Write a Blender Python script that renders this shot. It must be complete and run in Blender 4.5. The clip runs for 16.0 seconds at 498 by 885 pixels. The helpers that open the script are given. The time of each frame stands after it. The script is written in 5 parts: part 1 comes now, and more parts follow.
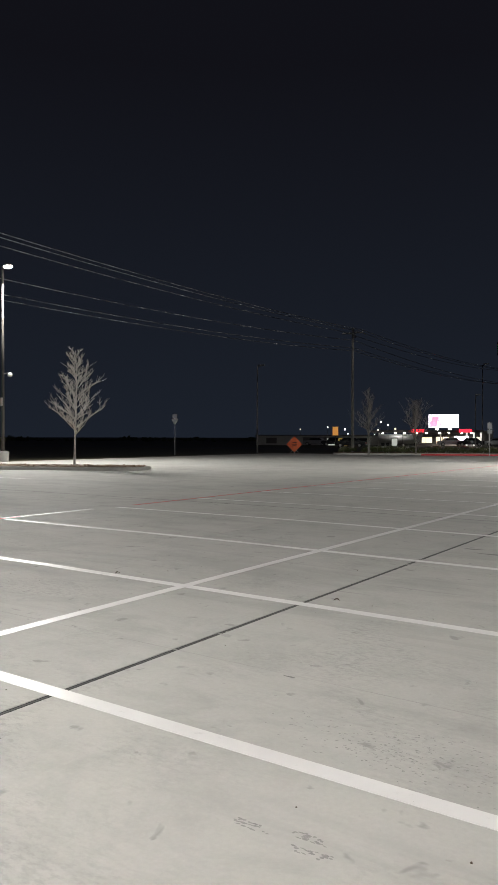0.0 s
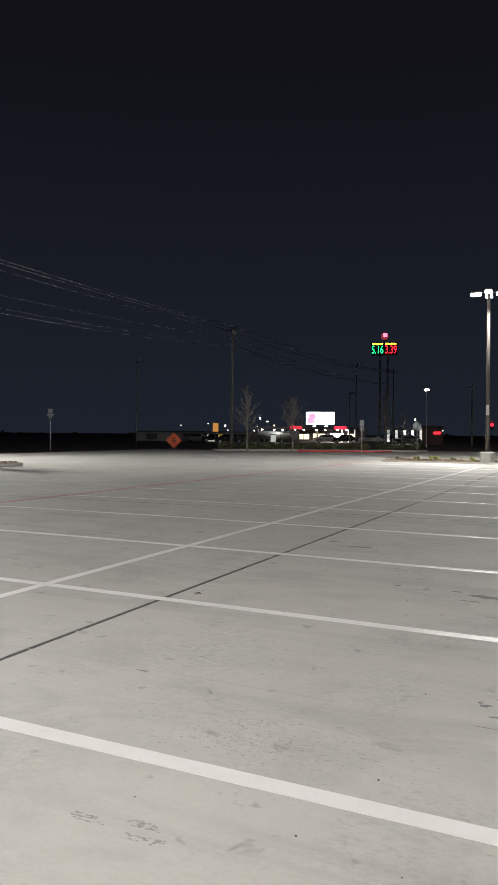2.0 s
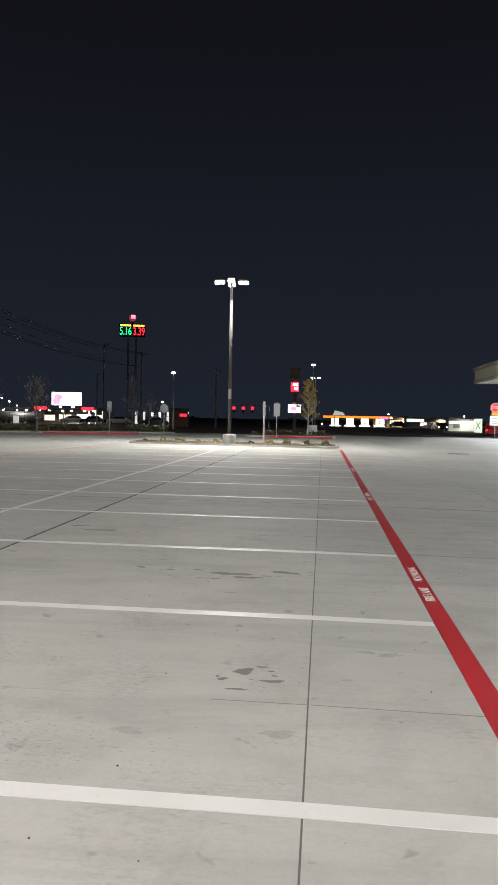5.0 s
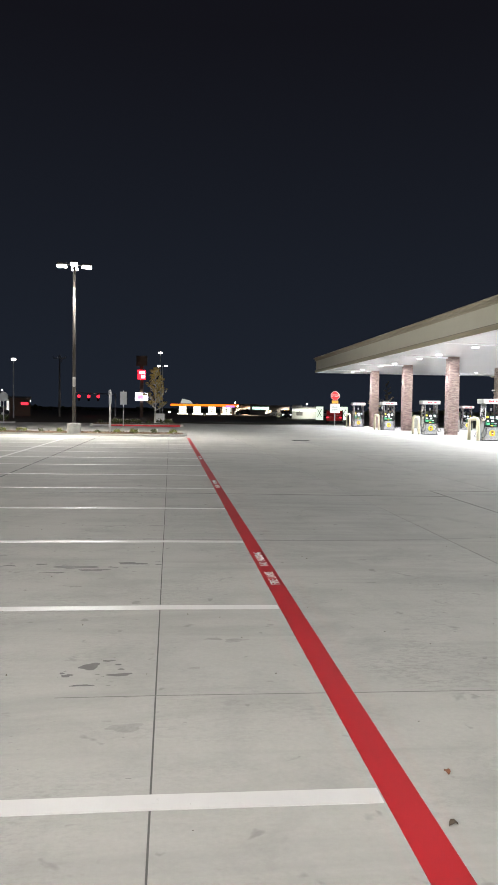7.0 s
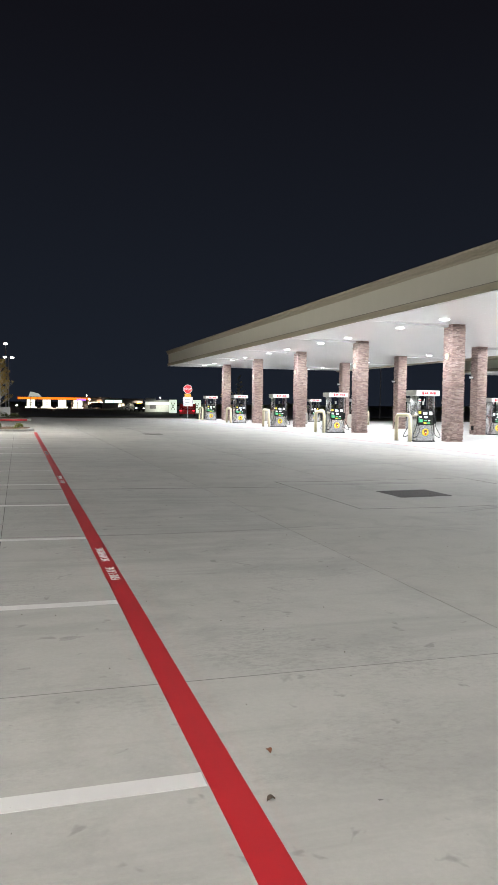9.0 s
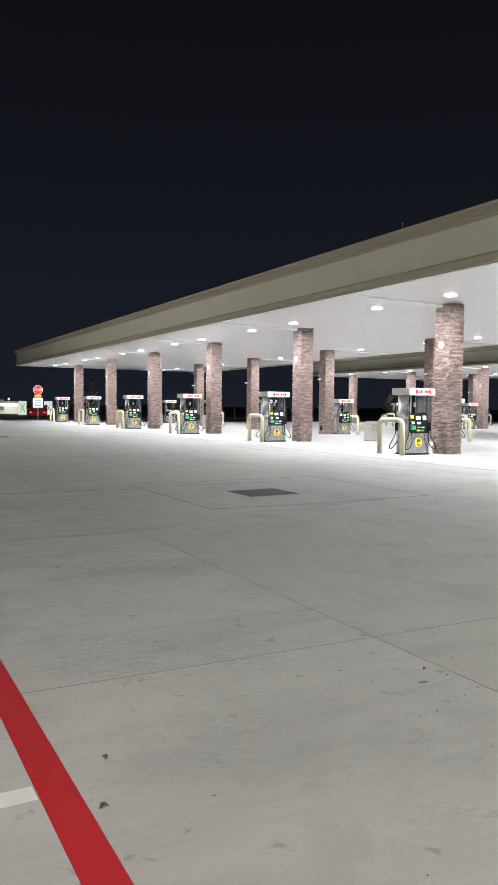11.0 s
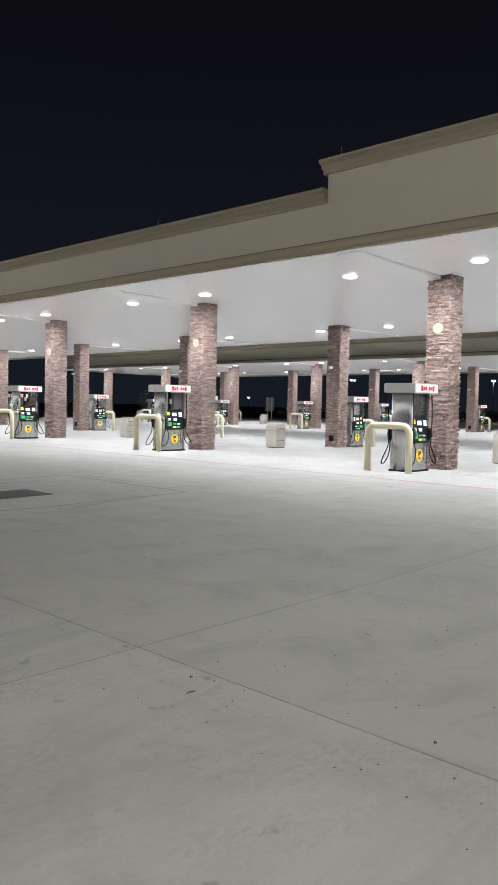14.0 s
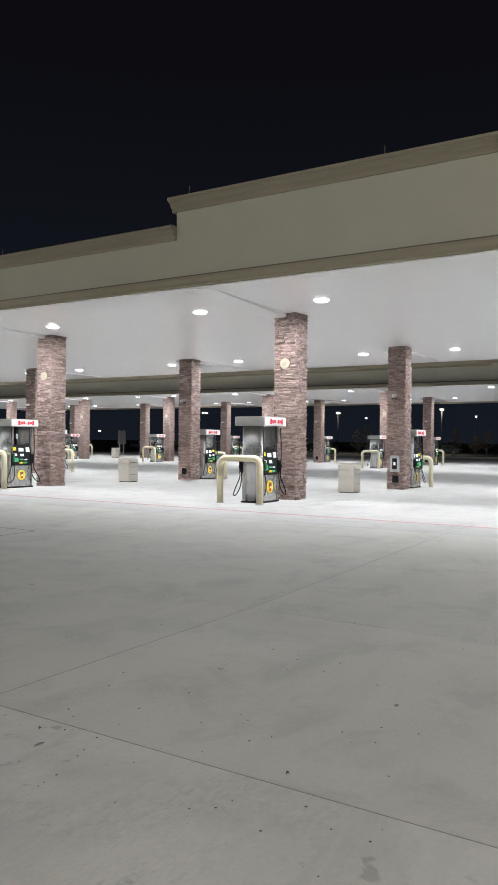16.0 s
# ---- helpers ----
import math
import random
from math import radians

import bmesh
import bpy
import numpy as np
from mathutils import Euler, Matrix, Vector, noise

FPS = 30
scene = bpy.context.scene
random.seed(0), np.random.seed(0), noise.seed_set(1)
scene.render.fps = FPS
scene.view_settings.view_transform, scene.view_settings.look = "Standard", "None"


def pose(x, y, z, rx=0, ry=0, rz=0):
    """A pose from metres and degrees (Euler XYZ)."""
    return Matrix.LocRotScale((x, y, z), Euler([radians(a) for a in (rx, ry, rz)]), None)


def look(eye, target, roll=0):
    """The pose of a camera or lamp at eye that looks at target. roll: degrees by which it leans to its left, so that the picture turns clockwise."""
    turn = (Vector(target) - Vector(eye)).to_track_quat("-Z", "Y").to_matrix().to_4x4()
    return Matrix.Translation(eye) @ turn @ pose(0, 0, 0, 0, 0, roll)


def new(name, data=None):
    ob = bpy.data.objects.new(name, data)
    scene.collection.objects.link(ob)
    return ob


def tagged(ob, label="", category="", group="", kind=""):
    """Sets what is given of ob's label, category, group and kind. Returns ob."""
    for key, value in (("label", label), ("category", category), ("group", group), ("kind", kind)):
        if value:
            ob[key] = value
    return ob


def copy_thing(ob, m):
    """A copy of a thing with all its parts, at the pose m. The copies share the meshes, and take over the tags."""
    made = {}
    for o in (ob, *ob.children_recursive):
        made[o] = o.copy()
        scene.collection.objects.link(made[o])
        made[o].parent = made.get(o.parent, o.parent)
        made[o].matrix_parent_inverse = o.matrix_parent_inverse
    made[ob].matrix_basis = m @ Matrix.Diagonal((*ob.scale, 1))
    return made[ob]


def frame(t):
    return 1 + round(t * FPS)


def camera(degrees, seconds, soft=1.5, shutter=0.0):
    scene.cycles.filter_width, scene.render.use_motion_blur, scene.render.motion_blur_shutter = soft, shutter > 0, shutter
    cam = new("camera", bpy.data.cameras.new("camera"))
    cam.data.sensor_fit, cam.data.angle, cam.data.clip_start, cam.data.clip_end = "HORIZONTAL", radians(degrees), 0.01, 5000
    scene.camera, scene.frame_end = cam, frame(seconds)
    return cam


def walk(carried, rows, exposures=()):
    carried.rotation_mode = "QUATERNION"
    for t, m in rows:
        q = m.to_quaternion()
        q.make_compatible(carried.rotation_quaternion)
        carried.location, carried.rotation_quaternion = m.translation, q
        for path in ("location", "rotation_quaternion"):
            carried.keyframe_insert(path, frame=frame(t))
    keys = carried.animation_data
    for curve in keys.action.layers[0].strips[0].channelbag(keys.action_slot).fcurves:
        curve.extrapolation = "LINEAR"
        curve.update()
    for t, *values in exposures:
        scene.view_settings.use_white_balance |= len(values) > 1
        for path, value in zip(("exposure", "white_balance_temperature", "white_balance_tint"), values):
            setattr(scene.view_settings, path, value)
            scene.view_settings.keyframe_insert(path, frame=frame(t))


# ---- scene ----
cam = camera(37.4, 16.0, soft=1.0)
PATH = [
    (0, pose(-0.089, -0.040, 1.482, 89.59, -0.09, 34.37)),
    (0.5, pose(-0.046, -0.030, 1.484, 89.72, -0.40, 32.20)),
    (1, pose(0.003, -0.029, 1.485, 89.80, -0.42, 30.00)),
    (1.5, pose(0.050, -0.029, 1.486, 89.65, -0.46, 27.73)),
    (2, pose(0.094, -0.019, 1.486, 89.32, -0.39, 25.15)),
    (2.5, pose(0.135, -0.003, 1.486, 88.90, -0.44, 22.52)),
    (3, pose(0.168, 0.011, 1.486, 88.44, -0.38, 19.94)),
    (3.5, pose(0.182, 0.029, 1.487, 88.16, -0.48, 16.77)),
    (4, pose(0.161, 0.043, 1.489, 88.26, -0.44, 13.09)),
    (4.5, pose(0.129, 0.043, 1.491, 88.26, -0.52, 9.32)),
    (5, pose(0.112, 0.047, 1.492, 88.11, -0.96, 5.72)),
    (7.5, pose(0.144, 0.073, 1.498, 87.20, -0.64, -8.81)),
    (8, pose(0.185, 0.052, 1.500, 87.12, -0.64, -11.59)),
    (8.5, pose(0.221, 0.032, 1.502, 86.98, -0.66, -14.47)),
    (9, pose(0.250, 0.006, 1.504, 86.99, -0.72, -17.40)),
    (11.5, pose(0.367, -0.043, 1.508, 87.09, -0.59, -31.80)),
    (12, pose(0.404, 0.089, 1.508, 86.93, -0.67, -35.35)),
    (12.5, pose(0.455, 0.160, 1.510, 86.96, -0.89, -38.71)),
    (13, pose(0.468, 0.167, 1.513, 86.96, -0.97, -41.75)),
    (13.5, pose(0.463, 0.180, 1.520, 86.97, -1.06, -44.67)),
    (14, pose(0.461, 0.191, 1.529, 87.16, -1.19, -47.44)),
    (14.5, pose(0.457, 0.172, 1.540, 87.62, -1.18, -50.13)),
    (15, pose(0.451, 0.142, 1.550, 88.40, -0.98, -52.89)),
    (15.5, pose(0.447, 0.136, 1.557, 89.24, -0.74, -55.83)),
    (16, pose(0.444, 0.158, 1.559, 89.86, -0.58, -58.85)),
]
walk(cam, PATH, [(0, 0.65), (3, 0.75), (5, 0.82), (7.5, 0.88), (8.0, 0.92), (8.5, 0.90), (9, 0.66), (11.5, 0.40), (13.5, 0.26), (14.0, 0.13), (14.5, 0.06), (16, 0.06)])

# ---------------------------------------------------------------- light
world = bpy.data.worlds.new("night_sky")
scene.world = world
world.use_nodes = True
wn, wl = world.node_tree.nodes, world.node_tree.links
bg = wn["Background"]
geo = wn.new("ShaderNodeTexCoord")
sep = wn.new("ShaderNodeSeparateXYZ")
ramp = wn.new("ShaderNodeValToRGB")
wl.new(geo.outputs["Generated"], sep.inputs[0])
wl.new(sep.outputs["Z"], ramp.inputs[0])
ramp.color_ramp.elements[0].position, ramp.color_ramp.elements[0].color = 0.0, (0.0072, 0.0096, 0.0150, 1)
ramp.color_ramp.elements[1].position, ramp.color_ramp.elements[1].color = 0.45, (0.0036, 0.0037, 0.0056, 1)
wl.new(ramp.outputs[0], bg.inputs["Color"])
bg.inputs["Strength"].default_value = 1.0

CANOPY_WATTS = 305.0
POLE_WATTS = 5200.0


def disk_lamp(name, x, y, z, watts, size, color, spread=160, aim=None):
    d = bpy.data.lights.new(name, "AREA")
    d.shape, d.size, d.energy, d.color, d.spread = "DISK", size, watts, color, radians(spread)
    ob = new(name, d)
    ob.matrix_world = look((x, y, z), aim) if aim else pose(x, y, z)
    return ob


# ---------------------------------------------------------------- materials
def node_mat(name):
    m = bpy.data.materials.new(name)
    m.use_nodes = True
    return m, m.node_tree.nodes, m.node_tree.links, m.node_tree.nodes["Principled BSDF"]


def coords(n, l, scale=1.0, world_space=True):
    if world_space:
        g = n.new("ShaderNodeNewGeometry")
        out = g.outputs["Position"]
    else:
        out = n.new("ShaderNodeTexCoord").outputs["Object"]
    mp = n.new("ShaderNodeMapping")
    s = scale if isinstance(scale, tuple) else (scale,) * 3
    mp.inputs["Scale"].default_value = s
    l.new(out, mp.inputs["Vector"])
    return mp.outputs[0]


def noise_tex(n, l, vec, scale, detail=6, rough=0.6, distort=0.0):
    t = n.new("ShaderNodeTexNoise")
    t.inputs["Scale"].default_value, t.inputs["Detail"].default_value = scale, detail
    t.inputs["Roughness"].default_value, t.inputs["Distortion"].default_value = rough, distort
    l.new(vec, t.inputs["Vector"])
    return t.outputs["Fac"]


def ramp_of(n, l, fac, stops):
    r = n.new("ShaderNodeValToRGB")
    el = r.color_ramp.elements
    while len(el) < len(stops):
        el.new(0.5)
    for e, (p, c) in zip(el, stops):
        e.position, e.color = p, (*c, 1) if len(c) == 3 else c
    l.new(fac, r.inputs[0])
    return r.outputs[0]


def mix_of(n, l, fac, a, b, mode="MIX"):
    m = n.new("ShaderNodeMix")
    m.data_type, m.blend_type = "RGBA", mode
    for s, v in ((m.inputs[0], fac), (m.inputs[6], a), (m.inputs[7], b)):
        if isinstance(v, (int, float)):
            s.default_value = v
        elif isinstance(v, tuple):
            s.default_value = (*v, 1)
        else:
            l.new(v, s)
    return m.outputs[2]


def bump_of(n, l, b, height, strength, distance=0.01):
    u = n.new("ShaderNodeBump")
    u.inputs["Strength"].default_value, u.inputs["Distance"].default_value = strength, distance
    l.new(height, u.inputs["Height"])
    l.new(u.outputs[0], b.inputs["Normal"])


def plain(name, color, rough=0.6, metal=0.0, vary=0.12, scale=6.0, bump=0.1, world_space=True, fine=60.0):
    m, n, l, b = node_mat(name)
    v = coords(n, l, 1.0, world_space)
    a = noise_tex(n, l, v, scale)
    f = noise_tex(n, l, v, fine, 3)
    dark = tuple(c * (1 - vary) for c in color)
    light = tuple(min(1, c * (1 + vary)) for c in color)
    base = ramp_of(n, l, a, [(0.3, dark), (0.7, light)])
    base = mix_of(n, l, 0.25, base, ramp_of(n, l, f, [(0.35, dark), (0.65, light)]))
    l.new(base, b.inputs["Base Color"])
    b.inputs["Metallic"].default_value = metal
    rr = ramp_of(n, l, a, [(0.3, (max(0, rough - 0.08),) * 3), (0.7, (min(1, rough + 0.08),) * 3)])
    l.new(rr, b.inputs["Roughness"])
    if bump:
        bump_of(n, l, b, f, bump, 0.004)
    return m


def glow(name, color, strength):
    m, n, l, b = node_mat(name)
    b.inputs["Base Color"].default_value = (*[min(0.8, c) for c in color], 1)
    b.inputs["Emission Color"].default_value = (*color, 1)
    b.inputs["Emission Strength"].default_value = strength
    return m


def concrete_mat(name, base, stain=0.5, wear=1.0, streak=0.2):
    m, n, l, b = node_mat(name)
    v = coords(n, l)
    info = n.new("ShaderNodeObjectInfo")
    big = noise_tex(n, l, v, 0.22, 4, 0.6)
    mid = noise_tex(n, l, v, 1.3, 7, 0.68, 0.6)
    brush = noise_tex(n, l, coords(n, l, (0.6, 2.2, 1.0)), 1.1, 6, 0.64, 0.9)
    fine = noise_tex(n, l, v, 38.0, 5, 0.7)
    spots = noise_tex(n, l, v, 5.5, 3, 0.55, 0.4)
    c0 = tuple(c * 0.80 for c in base)
    c1 = tuple(c * 1.08 for c in base)
    col = ramp_of(n, l, big, [(0.35, c0), (0.65, c1)])
    col = mix_of(n, l, 0.5, col, ramp_of(n, l, mid, [(0.32, tuple(c * 0.62 for c in base)), (0.5, base), (0.7, c1)]))
    col = mix_of(n, l, streak, col, ramp_of(n, l, brush, [(0.32, tuple(c * 0.66 for c in base)), (0.52, base), (0.66, c1)]))
    col = mix_of(n, l, 0.13, col, ramp_of(n, l, fine, [(0.3, tuple(c * 0.6 for c in base)), (0.7, tuple(min(1, c * 1.2) for c in base))]))
    sweep = n.new("ShaderNodeMapping")
    sweep.inputs["Rotation"].default_value = (0, 0, radians(32))
    sweep.inputs["Scale"].default_value = (0.22, 1.5, 1.0)
    l.new(v, sweep.inputs["Vector"])
    trail = noise_tex(n, l, sweep.outputs[0], 1.0, 5, 0.6, 0.9)
    tm = ramp_of(n, l, trail, [(0.52, (0, 0, 0)), (0.64, (0.4 * wear,) * 3)])
    col = mix_of(n, l, tm, col, tuple(c * 0.68 for c in base))
    mask = ramp_of(n, l, spots, [(0.655, (0, 0, 0)), (0.71, (stain,) * 3)])
    col = mix_of(n, l, mask, col, tuple(c * 0.45 for c in base))
    patch = noise_tex(n, l, v, 0.75, 5, 0.62, 0.8)
    speck = noise_tex(n, l, coords(n, l, (1.0, 2.1, 1.0)), 16.0, 8, 0.78)
    pm = ramp_of(n, l, patch, [(0.46, (0, 0, 0)), (0.66, (wear,) * 3)])
    sm = ramp_of(n, l, speck, [(0.47, (0, 0, 0)), (0.60, (0.45,) * 3)])
    both = mix_of(n, l, 1.0, pm, sm, "MULTIPLY")
    col = mix_of(n, l, both, col, tuple(c * 0.50 for c in base))
    tint = ramp_of(n, l, info.outputs["Random"], [(0.0, (0.93, 0.93, 0.93)), (1.0, (1.0, 0.995, 0.985))])
    col = mix_of(n, l, 1.0, col, tint, "MULTIPLY")
    l.new(col, b.inputs["Base Color"])
    l.new(ramp_of(n, l, mid, [(0.3, (0.72,) * 3), (0.7, (0.88,) * 3)]), b.inputs["Roughness"])
    b.inputs["Specular IOR Level"].default_value = 0.25
    bump_of(n, l, b, fine, 0.22, 0.004)
    return m


def paint_mat(name, color, wear_to, wear=0.6):
    m, n, l, b = node_mat(name)
    v = coords(n, l)
    w = noise_tex(n, l, v, 9.0, 8, 0.75)
    g = noise_tex(n, l, v, 1.2, 4, 0.6)
    col = ramp_of(n, l, g, [(0.3, tuple(c * 0.86 for c in color)), (0.7, color)])
    mask = ramp_of(n, l, w, [(0.60, (0, 0, 0)), (0.72, (wear,) * 3)])
    l.new(mix_of(n, l, mask, col, wear_to), b.inputs["Base Color"])
    b.inputs["Roughness"].default_value = 0.45
    bump_of(n, l, b, w, 0.08, 0.003)
    return m


def stone_mat(name, single=False):
    m, n, l, b = node_mat(name)
    pick = n.new("ShaderNodeObjectInfo").outputs["Random"] if single else n.new("ShaderNodeNewGeometry").outputs["Random Per Island"]
    v = coords(n, l)
    fine = noise_tex(n, l, v, 28.0, 6, 0.7)
    col = ramp_of(n, l, pick, [
        (0.0, (0.085, 0.055, 0.053)), (0.25, (0.20, 0.135, 0.125)), (0.5, (0.31, 0.222, 0.20)),
        (0.75, (0.43, 0.34, 0.315)), (1.0, (0.12, 0.09, 0.088))])
    col = mix_of(n, l, 0.4, col, ramp_of(n, l, fine, [(0.3, (0.14, 0.09, 0.08)), (0.7, (0.50, 0.38, 0.33))]))
    l.new(col, b.inputs["Base Color"])
    b.inputs["Roughness"].default_value = 0.85
    bump_of(n, l, b, fine, 0.6, 0.01)
    return m


def brushed_steel(name):
    m, n, l, b = node_mat(name)
    v = coords(n, l, (260.0, 260.0, 2.0), False)
    a = noise_tex(n, l, v, 1.0, 3)
    l.new(ramp_of(n, l, a, [(0.3, (0.525, 0.525, 0.525)), (0.7, (0.54, 0.535, 0.53))]), b.inputs["Base Color"])
    b.inputs["Metallic"].default_value = 0.9
    l.new(ramp_of(n, l, a, [(0.3, (0.255,) * 3), (0.7, (0.275,) * 3)]), b.inputs["Roughness"])
    return m


def soffit_mat(name):
    """White baked paint on metal panels, with a soft sheen."""
    m, n, l, b = node_mat(name)
    a = noise_tex(n, l, coords(n, l, (6.0, 0.4, 1.0)), 1.0, 3)
    l.new(ramp_of(n, l, a, [(0.3, (0.87, 0.87, 0.89)), (0.7, (0.89, 0.89, 0.905))]), b.inputs["Base Color"])
    b.inputs["Roughness"].default_value = 0.25
    return m


CONCRETE = concrete_mat("lot_concrete", (0.484, 0.480, 0.453))
FORECOURT = concrete_mat("forecourt_concrete", (0.405, 0.402, 0.390), 0.2, 0.4, 0.06)
LANE = concrete_mat("lane_concrete", (0.448, 0.443, 0.413), 0.05, 0.3, 0.06)
KERB = concrete_mat("kerb_concrete", (0.45, 0.44, 0.41), 0.3)
SOIL = plain("dry_winter_grass", (0.055, 0.05, 0.03), 0.8, 0, 0.5, 0.8, 0.6)
SEALANT = plain("joint_sealant", (0.03, 0.029, 0.028), 0.8)
JOINT_GREY = plain("old_joint_filler", (0.125, 0.122, 0.116), 0.85)
JOINT_PALE = plain("dusty_joint_filler", (0.21, 0.205, 0.195), 0.85, 0, 0.3, 2.5)
JOINT_DUSTY = plain("dust_filled_joint", (0.38, 0.375, 0.35), 0.85, 0, 0.25, 2.5)
ASPHALT = plain("road_asphalt", (0.06, 0.06, 0.06), 0.85, 0, 0.2, 0.5, 0.4)
WHITE_PAINT = paint_mat("white_line_paint", (0.75, 0.74, 0.725), (0.42, 0.415, 0.40), 0.6)
RED_FADED = paint_mat("faded_red_paint", (0.40, 0.10, 0.10), (0.45, 0.38, 0.36), 0.7)
RED_PAINT = paint_mat("red_line_paint", (0.52, 0.018, 0.026), (0.30, 0.03, 0.035), 0.4)
SCUFF = plain("tyre_scuff", (0.26, 0.254, 0.243), 0.65, 0, 0.2, 30.0, 0.1)
STAIN_FAINT = plain("old_stain", (0.345, 0.338, 0.318), 0.7, 0, 0.22, 7.0, 0.1)
STAIN = plain("oil_stain", (0.15, 0.147, 0.138), 0.6, 0, 0.25, 9.0, 0.1)
LEAF_DRY = plain("red_brown_leaf", (0.20, 0.075, 0.035), 0.8, 0, 0.3, 40.0)
DEBRIS = plain("dark_grit", (0.09, 0.065, 0.045), 0.8, 0, 0.3)
STONE = stone_mat("stacked_ledgestone")
STONE_PIECE = stone_mat("single_ledgestone", True)
GROUT = plain("grout", (0.045, 0.036, 0.033), 0.95)
STUCCO = plain("beige_stucco", (0.425, 0.408, 0.335), 0.85, 0, 0.05, 1.2, 0.15, True, 90.0)
CORNICE = plain("beige_foam_cornice", (0.275, 0.245, 0.183), 0.8, 0, 0.01, 0.6, 0.0, True, 12.0)
BAND = plain("brown_beige_moulding", (0.27, 0.24, 0.175), 0.8, 0, 0.01, 0.6, 0.0, True, 12.0)
TRIM_DARK = plain("bronze_trim_and_reveal_shade", (0.13, 0.115, 0.085), 0.5, 0.2, 0.1)
SOFFIT = soffit_mat("white_soffit_panel")
STEEL = brushed_steel("brushed_steel")
STEEL_DARK = plain("dark_grey_panel", (0.075, 0.075, 0.08), 0.35, 0.2, 0.1, 4.0, 0.0, False)
BLACK = plain("black_plastic", (0.010, 0.010, 0.011), 0.62, 0, 0.2, 8.0, 0.05, False)
BLACK.node_tree.nodes["Principled BSDF"].inputs["Specular IOR Level"].default_value = 0.15
PUMP_WHITE = plain("white_valance", (0.60, 0.59, 0.57), 0.4, 0, 0.04, 2.0, 0.0, False)
PUMP_GREY = plain("grey_valance", (0.40, 0.40, 0.39), 0.4, 0.2, 0.05, 2.0, 0.0, False)
RED_MARK = plain("red_lettering", (0.55, 0.015, 0.03), 0.5, 0, 0.1)
YELLOW = plain("yellow_emblem", (0.78, 0.60, 0.03), 0.5, 0, 0.06)
BROWN = plain("brown_emblem", (0.16, 0.05, 0.02), 0.5)
GREEN = plain("green_nozzle", (0.015, 0.16, 0.075), 0.4)
CREAM = plain("cream_painted_pipe", (0.66, 0.60, 0.42), 0.45, 0, 0.05, 5.0, 0.05)
TAUPE = plain("taupe_bin", (0.36, 0.335, 0.295), 0.5, 0, 0.06, 5.0, 0.05)
STAR = plain("dull_cream_metal", (0.44, 0.385, 0.27), 0.5, 0, 0.06, 5.0, 0.05)
STICKER = plain("white_sticker", (0.75, 0.76, 0.76), 0.4)
SCREEN = glow("lit_screen", (0.75, 0.9, 1.0), 0.55)
GREEN_TAG = plain("green_sticker", (0.05, 0.36, 0.15), 0.5)
BRONZE = plain("bronze_pole_paint", (0.05, 0.045, 0.04), 0.6, 0.1, 0.15, 2.0, 0.0)
GALV = plain("galvanised_steel", (0.42, 0.42, 0.42), 0.45, 0.6, 0.15, 5.0, 0.05)
WOODPOLE = plain("weathered_pole_wood", (0.27, 0.25, 0.23), 0.9, 0, 0.3, 3.0, 0.5)
BARK = plain("pale_bark", (0.46, 0.44, 0.41), 0.9, 0, 0.25, 14.0, 0.5)
# bark darkened for far trees, standing in for the weaker light there
BARK_DIMMED = plain("dimmed_bark", (0.19, 0.175, 0.16), 0.9, 0, 0.25, 14.0, 0.5)
LEAF_AUTUMN = plain("autumn_leaf", (0.42, 0.30, 0.07), 0.7, 0, 0.35, 20.0, 0.0)
SHRUB = plain("shrub_leaf", (0.085, 0.10, 0.035), 0.7, 0, 0.4, 12.0, 0.0)
SHRUB_LIGHT = plain("yellow_green_shrub", (0.20, 0.22, 0.06), 0.7, 0, 0.4, 12.0, 0.0)
MULCH = plain("bark_mulch", (0.13, 0.085, 0.05), 0.95, 0, 0.45, 18.0, 0.8)
CABLE = plain("bare_aluminium_cable", (0.22, 0.22, 0.23), 0.6)
SIGN_RED = plain("red_sign_face", (0.60, 0.02, 0.03), 0.4)
SIGN_WHITE = plain("white_sign_face", (0.78, 0.78, 0.78), 0.4)
SIGN_ORANGE = plain("orange_sign_face", (0.62, 0.10, 0.015), 0.45)
SIGN_AMBER = plain("amber_sign_face", (0.75, 0.35, 0.03), 0.45)
SIGN_BACK = plain("bare_sign_back", (0.25, 0.255, 0.27), 0.5, 0.3)
WALL_LIGHT = plain("pale_building_wall", (0.45, 0.44, 0.42), 0.8)
WALL_DARK = plain("dark_building_wall", (0.12, 0.11, 0.11), 0.8)
BRICK_WALL = plain("brown_building_wall", (0.20, 0.13, 0.10), 0.85)
LAMP_LENS = glow("lamp_lens", (0.96, 0.98, 1.0), 9.0)
POLE_LENS = glow("pole_lamp_lens", (1.0, 0.96, 0.9), 6.0)
FAR_LENS = glow("far_lamp_lens", (1.0, 0.93, 0.82), 7.0)
GLOW_WHITE = glow("lit_white_sign", (0.95, 0.9, 1.0), 2.2)
GLOW_PINK = glow("lit_pink_sign", (0.9, 0.35, 0.55), 0.8)
GLOW_RED = glow("lit_red_sign", (1.0, 0.02, 0.04), 1.6)
GLOW_DIMRED = glow("lit_dim_red", (0.5, 0.05, 0.08), 0.35)
GLOW_GREEN = glow("lit_green_sign", (0.02, 0.9, 0.28), 1.4)
GLOW_AMBER = glow("lit_amber_sign", (1.0, 0.55, 0.05), 1.4)
GLOW_ORANGE = glow("lit_orange_band", (1.0, 0.17, 0.01), 1.25)
GLOW_WARM = glow("lit_shop_interior", (1.0, 0.82, 0.6), 0.9)
